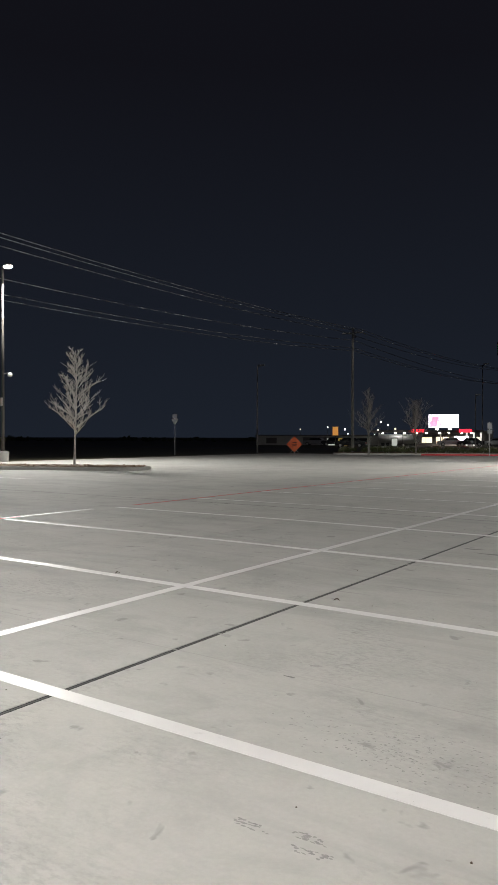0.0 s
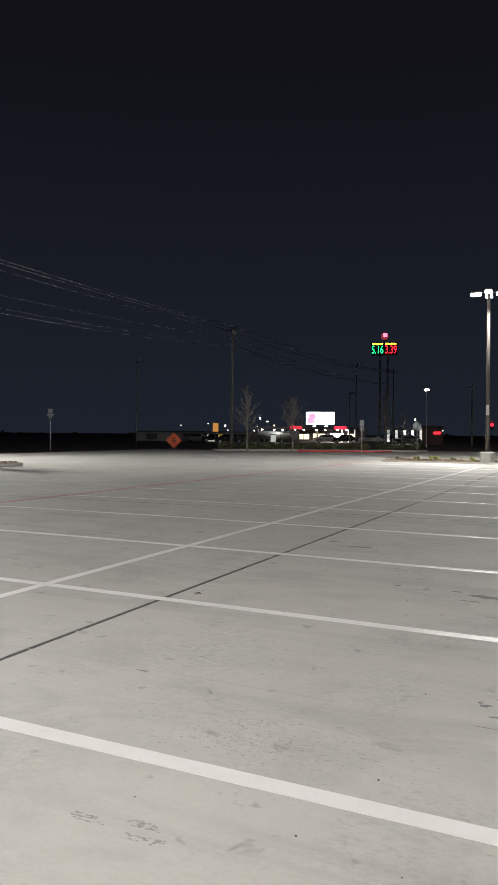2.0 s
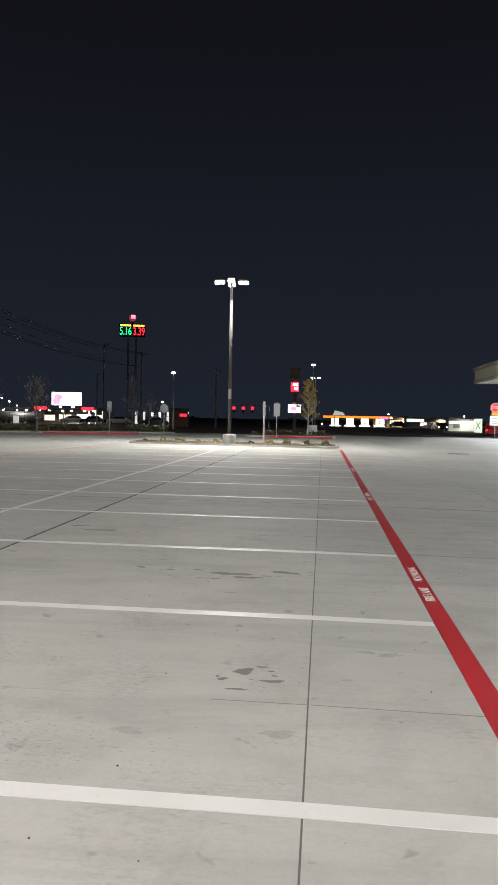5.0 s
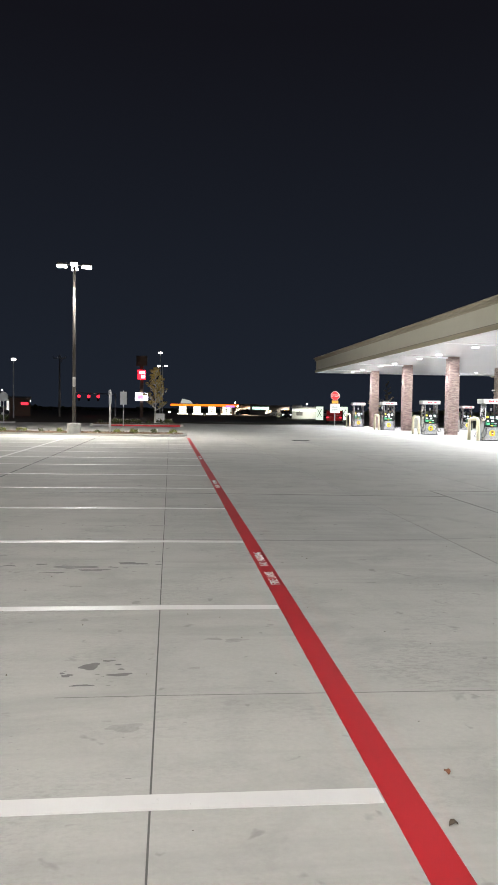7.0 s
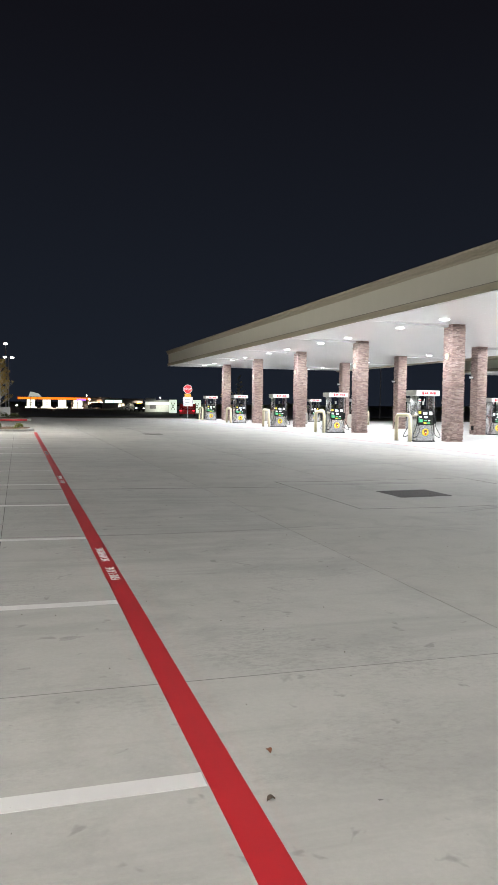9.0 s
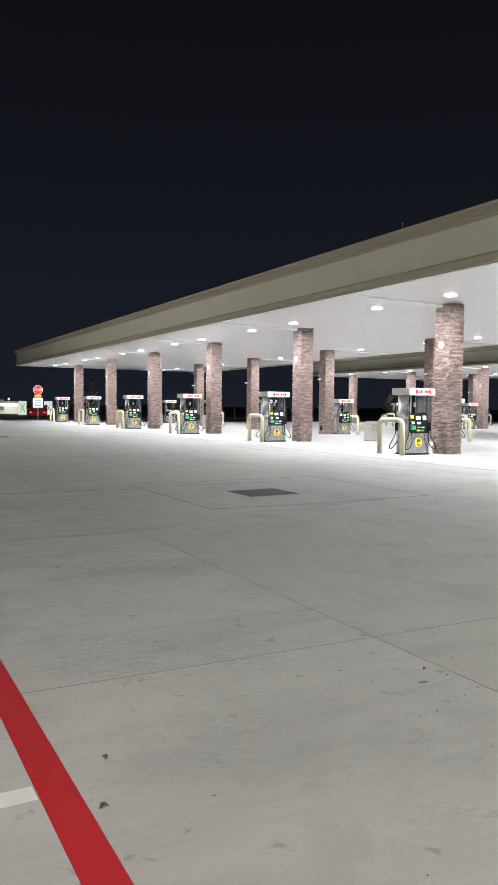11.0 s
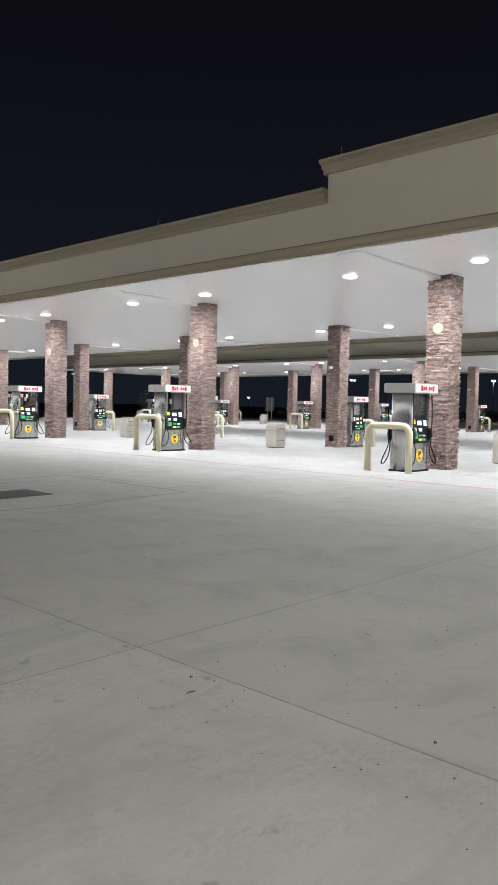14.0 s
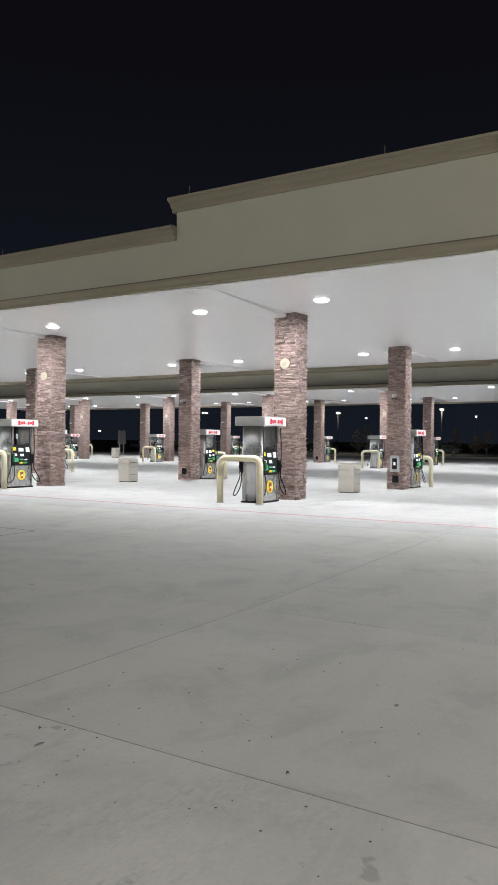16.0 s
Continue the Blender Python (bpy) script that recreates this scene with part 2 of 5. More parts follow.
# Columns and posts are no lamps; this glow imitates light falling on them.
GLOW_COLUMN = glow("glowing_white_column", (1.0, 0.97, 0.92), 0.45)
GLOW_GREENISH = glow("lit_green_white_sign", (0.6, 1.0, 0.8), 1.2)
GLOW_PURPLE = glow("lit_purple_sign", (0.55, 0.2, 0.9), 0.8)
GLOW_DIM = glow("dim_lit_wall", (0.9, 0.95, 0.85), 0.28)
GLASS_DARK = plain("dark_glass", (0.01, 0.01, 0.012), 0.08)
CARPAINTS = [plain("car_paint_" + c, v, 0.25, 0.2, 0.05) for c, v in
             (("dark", (0.03, 0.03, 0.035)), ("silver", (0.35, 0.35, 0.36)), ("red", (0.30, 0.02, 0.02)), ("white", (0.6, 0.6, 0.6)))]
IRON = plain("cast_iron", (0.05, 0.045, 0.042), 0.75, 0, 0.3, 20.0, 0.3)
TYRE = plain("tyre_rubber", (0.015, 0.015, 0.015), 0.8)


# ---------------------------------------------------------------- mesh helpers
def part(name, bm, material, parent=None, label="", smooth=False):
    me = bpy.data.meshes.new(name)
    bm.normal_update()
    bm.to_mesh(me)
    bm.free()
    if smooth:
        for p in me.polygons:
            p.use_smooth = True
    me.materials.append(material)
    ob = new(name, me)
    if parent is not None:
        ob.parent = parent
    if label:
        tagged(ob, label)
    return ob


def thing(name, label, category, group="", kind="", at=None):
    ob = new(name)
    ob.empty_display_size = 0.2
    if at is not None:
        ob.matrix_world = at
    return tagged(ob, label, category, group, kind)


def add_box(bm, x0, x1, y0, y1, z0, z1, bevel=0.0):
    r = bmesh.ops.create_cube(bm, size=1.0)
    vs = r["verts"]
    for v in vs:
        v.co = Vector(((x0 + x1) / 2 + v.co.x * (x1 - x0), (y0 + y1) / 2 + v.co.y * (y1 - y0), (z0 + z1) / 2 + v.co.z * (z1 - z0)))
    if bevel:
        es = {e for v in vs for e in v.link_edges}
        bmesh.ops.bevel(bm, geom=list(es), offset=bevel, segments=2, affect="EDGES", profile=0.6)
    return vs


def box(x0, x1, y0, y1, z0, z1, bevel=0.0):
    bm = bmesh.new()
    add_box(bm, x0, x1, y0, y1, z0, z1, bevel)
    return bm


def add_tube(bm, pts, radii, seg=10, caps=True):
    """A tube along points with a radius at each."""
    pts = [Vector(p) for p in pts]
    if not isinstance(radii, (list, tuple)):
        radii = [radii] * len(pts)
    rings = []
    ref = None
    for i, p in enumerate(pts):
        d = (pts[min(i + 1, len(pts) - 1)] - pts[max(i - 1, 0)]).normalized()
        if ref is None:
            ref = Vector((1, 0, 0)) if abs(d.x) < 0.8 else Vector((0, 1, 0))
        a = (ref - d * ref.dot(d)).normalized()
        b = d.cross(a)
        ref = a
        rings.append([bm.verts.new(p + (a * math.cos(2 * math.pi * k / seg) + b * math.sin(2 * math.pi * k / seg)) * radii[i]) for k in range(seg)])
    for r0, r1 in zip(rings, rings[1:]):
        for k in range(seg):
            bm.faces.new((r0[k], r0[(k + 1) % seg], r1[(k + 1) % seg], r1[k]))
    if caps:
        bm.faces.new(rings[0][::-1])
        bm.faces.new(rings[-1])


def tube(pts, radii, seg=10):
    bm = bmesh.new()
    add_tube(bm, pts, radii, seg)
    return bm


def add_prism(bm, pts, y0, y1):
    """A profile of (x, z) points drawn out along y."""
    a = [bm.verts.new((x, y0, z)) for x, z in pts]
    b = [bm.verts.new((x, y1, z)) for x, z in pts]
    k = len(pts)
    for i in range(k):
        bm.faces.new((a[i], a[(i + 1) % k], b[(i + 1) % k], b[i]))
    bm.faces.new(a[::-1])
    bm.faces.new(b)
    bmesh.ops.recalc_face_normals(bm, faces=bm.faces[:])


def prism(pts, y0, y1):
    bm = bmesh.new()
    add_prism(bm, pts, y0, y1)
    return bm


def slab_shape(outline, z0, z1, bevel=0.0):
    """An outline in plan drawn up from z0 to z1."""
    bm = bmesh.new()
    a = [bm.verts.new((x, y, z0)) for x, y in outline]
    b = [bm.verts.new((x, y, z1)) for x, y in outline]
    k = len(a)
    for i in range(k):
        bm.faces.new((a[i], a[(i + 1) % k], b[(i + 1) % k], b[i]))
    bm.faces.new(a[::-1])
    top = bm.faces.new(b)
    bmesh.ops.recalc_face_normals(bm, faces=bm.faces[:])
    if bevel:
        bmesh.ops.bevel(bm, geom=list(top.edges), offset=bevel, segments=3, affect="EDGES")
    return bm


def rounded(x0, x1, y0, y1, r, seg=6):
    pts = []
    for cx, cy, a0 in ((x1 - r, y1 - r, 0), (x0 + r, y1 - r, 90), (x0 + r, y0 + r, 180), (x1 - r, y0 + r, 270)):
        for i in range(seg + 1):
            a = radians(a0 + 90 * i / seg)
            pts.append((cx + r * math.cos(a), cy + r * math.sin(a)))
    return pts


# ---------------------------------------------------------------- ground
GRADE = [(-2000, 0.0), (-23.45, 0.0), (-6.7, 0.03), (0.065, 0.0), (6.62, -0.08), (13.2, -0.035), (19.8, -0.09), (26.5, -0.20), (29.7, -0.22), (52.8, -0.25), (95.7, -0.28), (2000, -0.28)]


def gz(x):
    for (a, za), (b, zb) in zip(GRADE, GRADE[1:]):
        if a <= x <= b:
            return za + (zb - za) * (x - a) / (b - a)
    return 0.0


def cuts(x0, x1):
    return [x0] + [a for a, _ in GRADE if x0 + 1e-4 < a < x1 - 1e-4] + [x1]


def sheet(x0, x1, y0, y1, lift, thick=0.003):
    """A thin layer that lies on the graded pavement."""
    bm = bmesh.new()
    xs = cuts(x0, x1)
    top = [(bm.verts.new((x, y0, gz(x) + lift)), bm.verts.new((x, y1, gz(x) + lift))) for x in xs]
    low = [(bm.verts.new((x, y0, gz(x) + lift - thick)), bm.verts.new((x, y1, gz(x) + lift - thick))) for x in xs]
    for i in range(len(xs) - 1):
        bm.faces.new((top[i][0], top[i + 1][0], top[i + 1][1], top[i][1]))
        bm.faces.new((low[i][0], low[i + 1][0], top[i + 1][0], top[i][0]))
        bm.faces.new((top[i][1], top[i + 1][1], low[i + 1][1], low[i][1]))
    for i in (0, -1):
        bm.faces.new((low[i][0], top[i][0], top[i][1], low[i][1]))
    bmesh.ops.recalc_face_normals(bm, faces=bm.faces[:])
    return bm


bm = bmesh.new()
xs = [a for a, _ in GRADE]
ys = [-2000, -60, 80, 2000]
grid = [[bm.verts.new((x, y, gz(x) - 0.02)) for y in ys] for x in xs]
for i in range(len(xs) - 1):
    for j in range(len(ys) - 1):
        bm.faces.new((grid[i][j], grid[i + 1][j], grid[i + 1][j + 1], grid[i][j + 1]))
tagged(part("ground", bm, SOIL), "dark unlit grass and soil around the lot", "ground", kind="structure")

XJ = [-36.9, -33.5, -30.15, -26.8, -23.45, -20.1, -16.75, -13.4, -10.05, -6.7, -3.37, 0.065, 3.45, 6.62, 9.85, 13.2, 16.5, 19.8, 23.1, 26.4, 29.7,
      33.0, 36.3, 39.6, 42.9, 46.2, 49.5, 52.8, 56.1, 59.4, 62.7, 66.0, 69.3, 72.6, 75.9, 79.2, 82.5, 85.8, 89.1]
YJ = [3.86 + 4.58 * k for k in range(-9, 16)]
GAP = {-3.37: 0.046, 0.065: 0.008}
pavement = thing("pavement", "pale grey concrete parking lot cast in jointed slabs", "pavement", kind="structure")


def slab_faces(bm, x0, x1, y0, y1):
    """One cast slab with eased edges, its origin at gz(x0)."""
    g0, g1, c = GAP.get(x0, 0.010) / 2, GAP.get(x1, 0.010) / 2, 0.0012
    a, b, p, q = x0 + g0, x1 - g1, y0 + 0.005, y1 - 0.005
    low = [bm.verts.new((x, y, gz(x) - 0.03)) for x, y in ((a, p), (b, p), (b, q), (a, q))]
    mid = [bm.verts.new((x, y, gz(x) - c)) for x, y in ((a, p), (b, p), (b, q), (a, q))]
    top = [bm.verts.new((x, y, gz(x))) for x, y in ((a + c, p), (b - c, p), (b - c, q), (a + c, q))]
    for r, s in ((low, mid), (mid, top)):
        for i in range(4):
            bm.faces.new((r[i], r[(i + 1) % 4], s[(i + 1) % 4], s[i]))
    bm.faces.new(top)


def slab_is_near(i, j):
    return -17 <= XJ[i] < 13 and -1 <= YJ[j] + 4.58 and YJ[j] < 50


far_lot, far_court = bmesh.new(), bmesh.new()
SEALED = YJ[11]     # the sealed expansion joint across the lot
for i in range(len(XJ) - 1):
    for j in range(len(YJ) - 1):
        if not slab_is_near(i, j):
            if XJ[i] < -9 and YJ[j] > 57 + (XJ[i] + 36) * 0.3:
                continue
            slab_faces(far_court if XJ[i] >= 13 else far_lot, XJ[i], XJ[i + 1], YJ[j], YJ[j + 1])
part("outer_slabs", far_lot, CONCRETE, pavement)["kind"] = "stuff"
tagged(part("forecourt_slabs", far_court, FORECOURT, pavement), "brighter clean concrete under the canopies", kind="stuff")
part("joint_filler", sheet(-3.393, -3.347, -20, 60, -0.005, 0.004), SEALANT, pavement, "dark joint sealant")
part("joint_bead", sheet(-3.374, -3.364, -20, 60, -0.001, 0.003), JOINT_GREY, pavement, "grey bead along the joint")
for x in XJ:
    if -18 < x < 17 and x != -3.37:
        part("joint_filler", sheet(x - 0.005, x + 0.005, -20, 60, -0.003, 0.004), JOINT_GREY, pavement)
part("joint_filler", sheet(-24, 5.2, SEALED - 0.016, SEALED + 0.016, 0.0006, 0.004), JOINT_GREY, pavement, "dark sealed joint across the lot")
for y in YJ:
    if -6 < y < 60 and y != SEALED:
        part("joint_filler", sheet(-17, -0.45, y - 0.0055, y + 0.0055, -0.0002, 0.004), JOINT_DUSTY, pavement, "joint filled with pale dust")
        part("joint_filler", sheet(-0.45, 17, y - 0.005, y + 0.005, -0.0004, 0.004), JOINT_PALE, pavement)

# ---------------------------------------------------------------- canopies
SOFFIT_Z = 5.13
CANOPY_X = (14.5, 46.5)
ROWS = ((18.86, 27.1), (49.9, 57.7))          # the column rows of each canopy
ROW_Y = (((9.93, 9.44), (9.66, 9.72)), ((9.15, 9.6), (8.6, 9.57)))   # each row's first column and its spacing
WIDTH = 18.2
NORTH, SOUTH, STEP = 72.4, -22.0, 10.72


def fascia_profile(x, out, top):
    """Wall, drip band and cornice of the canopy's edge; out is -1 on a west face and 1 on an east face."""
    o = out
    wall = [(x, 5.432), (x, top - 0.30), (x - o * 0.16, top - 0.30), (x - o * 0.16, 5.432)]
    band = [(x - o * 0.02, 5.150), (x + o * 0.035, 5.150), (x + o * 0.06, 5.165), (x + o * 0.065, 5.20), (x + o * 0.055, 5.21), (x + o * 0.06, 5.24), (x + o * 0.085, 5.29), (x + o * 0.105, 5.33), (x + o * 0.11, 5.375), (x - o * 0.16, 5.375), (x - o * 0.16, 5.20), (x - o * 0.02, 5.20)]
    cap = [(x + o * 0.04, top - 0.30), (x + o * 0.045, top - 0.25), (x + o * 0.025, top - 0.245), (x + o * 0.05, top - 0.215), (x + o * 0.12, top - 0.18), (x + o * 0.125, top - 0.155),
           (x + o * 0.10, top - 0.15), (x + o * 0.13, top - 0.12), (x + o * 0.21, top - 0.085), (x + o * 0.21, top - 0.072), (x + o * 0.24, top - 0.065), (x + o * 0.24, top), (x - o * 0.16, top + 0.01), (x - o * 0.16, top - 0.30)]
    return wall, band, cap


def build_canopy(ci, x0):
    can = thing("fuel_canopy", "long beige stucco fuel canopy with a white lit soffit", "canopy", "fuel canopies", "structure", pose(0, 0, 0))
    x1 = x0 + WIDTH
    parts_y = ((SOUTH, STEP, 7.26), (STEP, NORTH, 6.60))
    for xx, o in ((x0, -1), (x1, 1)):
        walls, bands, caps = bmesh.new(), bmesh.new(), bmesh.new()
        for y0, y1, top in parts_y:
            w, b, c = fascia_profile(xx, o, top)
            add_prism(walls, w, y0, y1)
            add_prism(caps, c, y0, y1 + 0.11)
        w, b, c = fascia_profile(xx, o, 6.6)
        add_prism(bands, b, SOUTH, NORTH + 0.05)
        part("fascia", walls, STUCCO, can)
        part("drip_band", bands, BAND, can, "beige moulded drip band")
        part("cornice", caps, CORNICE, can, "stepped beige cornice")
        # dark colour stands in for the shadow in the reveal above the band
        part("reveal_shade", box(xx - 0.012, xx + 0.012, SOUTH, NORTH, 5.378, 5.429), TRIM_DARK, can, "dark strip coloured as the shaded reveal")
        part("coping", box(xx - 0.17 if o < 0 else xx - 0.1, xx + 0.1 if o < 0 else xx + 0.17, STEP, NORTH, 6.612, 6.64), TRIM_DARK, can, "dark metal coping")
    for yy, top in ((NORTH, 6.6), (SOUTH, 7.3)):
        out = 1 if yy > 0 else -1
        bm = bmesh.new()
        add_box(bm, x0 + 0.16, x1 - 0.16, yy - 0.08, yy + 0.08, 5.46, top - 0.3)
        part("fascia", bm, STUCCO, can)
        part("drip_band", box(x0 + 0.16, x1 - 0.16, yy - 0.10, yy + 0.05, 5.15, 5.44), BAND, can, "brown-beige moulded drip band")
        bm = bmesh.new()
        add_box(bm, x0 - 0.12, x1 + 0.12, yy - 0.08, yy + 0.12, top - 0.3, top - 0.1)
        add_box(bm, x0 - 0.21, x1 + 0.21, yy - 0.08, yy + 0.20, top - 0.1, top)
        part("cornice", bm, CORNICE, can, "stepped beige cornice")
    # the raised parapet's return
    part("parapet_return", box(x0 + 0.16, x1 - 0.16, STEP - 0.16, STEP, 6.4, 7.0), STUCCO, can)
    part("roof_deck", box(x0 + 0.1, x1 - 0.1, SOUTH, NORTH, 5.9, 6.0), TRIM_DARK, can)
    part("edge_trim", box(x1 - 0.05, x1 - 0.021, SOUTH, NORTH, 4.98, 5.15), BAND, can, "beige trim hanging at the soffit edge")
    if ci == 0:
        for y, z in ((5.5, 7.27), (10.3, 7.27), (16.7, 6.61)):
            part("roof_rod", tube([(x0 - 0.08, y, z - 0.01), (x0 - 0.08, y, z + 0.22)], 0.009, 6), TRIM_DARK, can, "thin upright metal rod")
    # soffit, laid in long panels with fine reveals
    bm = bmesh.new()
    n = 41
    for k in range(n):
        a, b = x0 + 0.022 + (WIDTH - 0.044) * k / n, x0 + 0.022 + (WIDTH - 0.044) * (k + 1) / n
        add_box(bm, a + 0.002, b - 0.002, SOUTH + 0.1, NORTH - 0.1, SOFFIT_Z, SOFFIT_Z + 0.05)
    part("soffit", bm, SOFFIT, can, "white metal soffit panels")
    part("soffit_back", box(x0 + 0.16, x1 - 0.16, SOUTH + 0.1, NORTH - 0.1, SOFFIT_Z + 0.055, SOFFIT_Z + 0.09), SOFFIT, can)
    for k in range(-3, 7):
        for ri, edge, end in ((0, x0 + 0.17, ROWS[ci][0] + 0.15), (1, x1 - 0.17, ROWS[ci][1] - 0.15)):
            y = ROW_Y[ci][ri][0] + ROW_Y[ci][ri][1] * k - 0.04
            bm = bmesh.new()
            rims = [[bm.verts.new((xx, y + yy, SOFFIT_Z - zz)) for yy, zz in ((0.0, 0.003), (0.035, deep), (0.62, deep), (0.76, 0.003))] for xx, deep in ((edge, 0.012), (end, 0.13))]
            for i in range(4):
                bm.faces.new((rims[0][i], rims[0][(i + 1) % 4], rims[1][(i + 1) % 4], rims[1][i]))
            bm.faces.new(rims[0])
            bm.faces.new(rims[1])
            bmesh.ops.recalc_face_normals(bm, faces=bm.faces[:])
            part("soffit_beam", bm, SOFFIT, can, "shallow boxed white beam")
    return can


for ci, cx in enumerate(CANOPY_X):
    build_canopy(ci, cx)

# round lights set in the soffit, and the light that they give
lens = bmesh.new()
bmesh.ops.create_cone(lens, cap_ends=True, segments=24, radius1=0.165, radius2=0.205, depth=0.05)
rim = bmesh.new()
for k in range(28):
    a0, a1 = 2 * math.pi * k / 28, 2 * math.pi * (k + 1) / 28
    ring = [[rim.verts.new((r * math.cos(a), r * math.sin(a), z)) for r, z in ((0.203, 0.0), (0.216, 0.002), (0.226, 0.012), (0.203, 0.012))] for a in (a0, a1)]
    for i in range(4):
        rim.faces.new((ring[0][i], ring[0][(i + 1) % 4], ring[1][(i + 1) % 4], ring[1][i]))
bmesh.ops.remove_doubles(rim, verts=rim.verts[:], dist=1e-4)
bmesh.ops.recalc_face_normals(rim, faces=rim.faces[:])
canopy_light = thing("canopy_light", "round bright white light set in the white soffit", "light", "soffit lights")
part("lens", lens, LAMP_LENS, canopy_light, "glowing round lens", True)
part("trim_ring", rim, SOFFIT, canopy_light)
first = True
for ci in range(2):
    for ri, lx in enumerate((-1.6, 1.35)):
        for k in range(-3, 7):
            for dy in (-1.70, 2.03):
                x, y = ROWS[ci][ri] + lx, ROW_Y[ci][ri][0] + ROW_Y[ci][ri][1] * k + dy
                m = pose(x, y, SOFFIT_Z - 0.016)
                if first:
                    canopy_light.matrix_world, first = m, False
                else:
                    copy_thing(canopy_light, m)
                if k >= -2:
                    disk_lamp("canopy_lamp", x, y, SOFFIT_Z - 0.055, CANOPY_WATTS, 0.30, (0.925, 0.962, 1.0), 180)


# ---------------------------------------------------------------- stone columns
HALF = 0.32
STONE_TOP = SOFFIT_Z + 0.24


def stone_block(w, h, d, seed):
    """A rough block with a broken face, its back at y=0 and its face towards -y."""
    r = random.Random(seed)
    bm = bmesh.new()
    back = [bm.verts.new(p) for p in ((-w / 2, 0, 0), (w / 2, 0, 0), (w / 2, 0, h), (-w / 2, 0, h))]
    j = lambda s: r.uniform(-s, s)
    front = [bm.verts.new((x + j(0.004), -d + j(0.008), z + j(0.003))) for x, z in ((-w / 2 + 0.006, 0.005), (w / 2 - 0.006, 0.005), (w / 2 - 0.006, h - 0.005), (-w / 2 + 0.006, h - 0.005))]
    c = bm.verts.new((j(w * 0.2), -d - r.uniform(0.002, 0.014), h / 2))
    for i in range(4):
        bm.faces.new((back[i], back[(i + 1) % 4], front[(i + 1) % 4], front[i]))
        bm.faces.new((front[i], front[(i + 1) % 4], c))
    return bm


def courses(seed, top=STONE_TOP, z0=0.0):
    """Rows of stones round one column: side, place along it, height, width, row height, depth."""
    r = random.Random(seed)
    z = z0
    row = 0
    while z < top - 0.02:
        h = min(r.choice((0.028, 0.036, 0.045, 0.058)), top - z)
        for side in range(4):
            s = -HALF - (0.03 if (side + row) % 2 else 0.0)
            end = HALF + (0.03 if (side + row) % 2 == 0 else 0.0)
            while s < end - 0.04:
                w = min(r.uniform(0.08, 0.26), end - s)
                if end - s - w < 0.08:
                    w = end - s
                yield side, s + w / 2, z, w, h, r.choice((0.010, 0.018, 0.028, 0.036, 0.052))
                s += w
        z += h
        row += 1


def stones_mesh(seed, keep=None):
    verts, faces = [], []
    r = random.Random(seed + 99)
    for side, s, z, w, h, d in courses(seed):
        if keep is not None and not keep(side, z):
            continue
        a = radians(90 * side)
        ca, sa = math.cos(a), math.sin(a)
        k = len(verts)
        pts = [(-w / 2, 0, 0), (w / 2, 0, 0), (w / 2, 0, h), (-w / 2, 0, h)]
        j = lambda q: r.uniform(-q, q)
        pts += [(x + j(0.004), -d + j(0.007), zz + j(0.003)) for x, zz in ((-w / 2 + 0.007, 0.008), (w / 2 - 0.007, 0.008), (w / 2 - 0.007, h - 0.007), (-w / 2 + 0.007, h - 0.007))]
        pts.append((j(w * 0.2), -d - r.uniform(0.002, 0.012), h / 2))
        for x, y, zz in pts:
            X, Y = s + x, -HALF + 0.005 + y
            verts.append((X * ca - Y * sa, X * sa + Y * ca, z + zz))
        for i in range(4):
            n1 = (i + 1) % 4
            faces.append((k + i, k + n1, k + 4 + n1, k + 4 + i))
            faces.append((k + 4 + i, k + 4 + n1, k + 8))
    me = bpy.data.meshes.new("ledgestone")
    me.from_pydata(verts, [], faces)
    me.materials.append(STONE)
    return me


STONES = [stones_mesh(s) for s in (1, 2, 3)]
# the column nearest the walk carries its low stones as single pieces
LOW = 1.45
NEAR_STONES = stones_mesh(7, lambda side, z: side in (1, 2) or z >= LOW)
ROUGH_BLOCKS = []
jr = random.Random(31)
for q in range(6):
    bm = stone_block(1.0, 1.0, 1.0, q)
    for v in bm.verts:
        if v.co.y < -0.5:
            v.co.x *= 0.985
            v.co.y += jr.uniform(-0.22, 0.30)
            v.co.z += jr.uniform(-0.05, 0.05)
    me = bpy.data.meshes.new("stone")
    bm.to_mesh(me)
    bm.free()
    me.materials.append(STONE_PIECE)
    ROUGH_BLOCKS.append(me)


def single_stones(col):
    q = 0
    for side, s, z, w, h, d in courses(7):
        if side in (0, 3) and z < LOW:
            ob = new("stone", ROUGH_BLOCKS[q % 6])
            ob.parent = col
            ob.matrix_basis = pose(0, 0, 0, 0, 0, 90 * side) @ Matrix.Translation((s, -HALF + 0.005, z + 0.002)) @ Matrix.Diagonal((w - 0.004, d + 0.01, h - 0.004, 1))
            q += 1


def medallion(parent):
    """A round cream plate with a raised five-pointed star, on the west side."""
    bm = bmesh.new()
    bmesh.ops.create_cone(bm, cap_ends=True, segments=28, radius1=0.15, radius2=0.138, depth=0.04, matrix=pose(-HALF - 0.045, 0, 3.80, 0, -90, 0))
    disc = part("medallion", bm, STAR, parent, "round cream plate with a raised star")
    bm = bmesh.new()
    c = bm.verts.new((-HALF - 0.085, 0, 3.80))
    ring = []
    for i in range(10):
        rr = 0.125 if i % 2 == 0 else 0.05
        a = math.pi / 2 + math.pi * i / 5
        ring.append(bm.verts.new((-HALF - 0.066, rr * math.cos(a), 3.80 + rr * math.sin(a))))
    for i in range(10):
        bm.faces.new((ring[i], ring[(i + 1) % 10], c))
    part("star", bm, TAUPE, disc, "raised dull star")


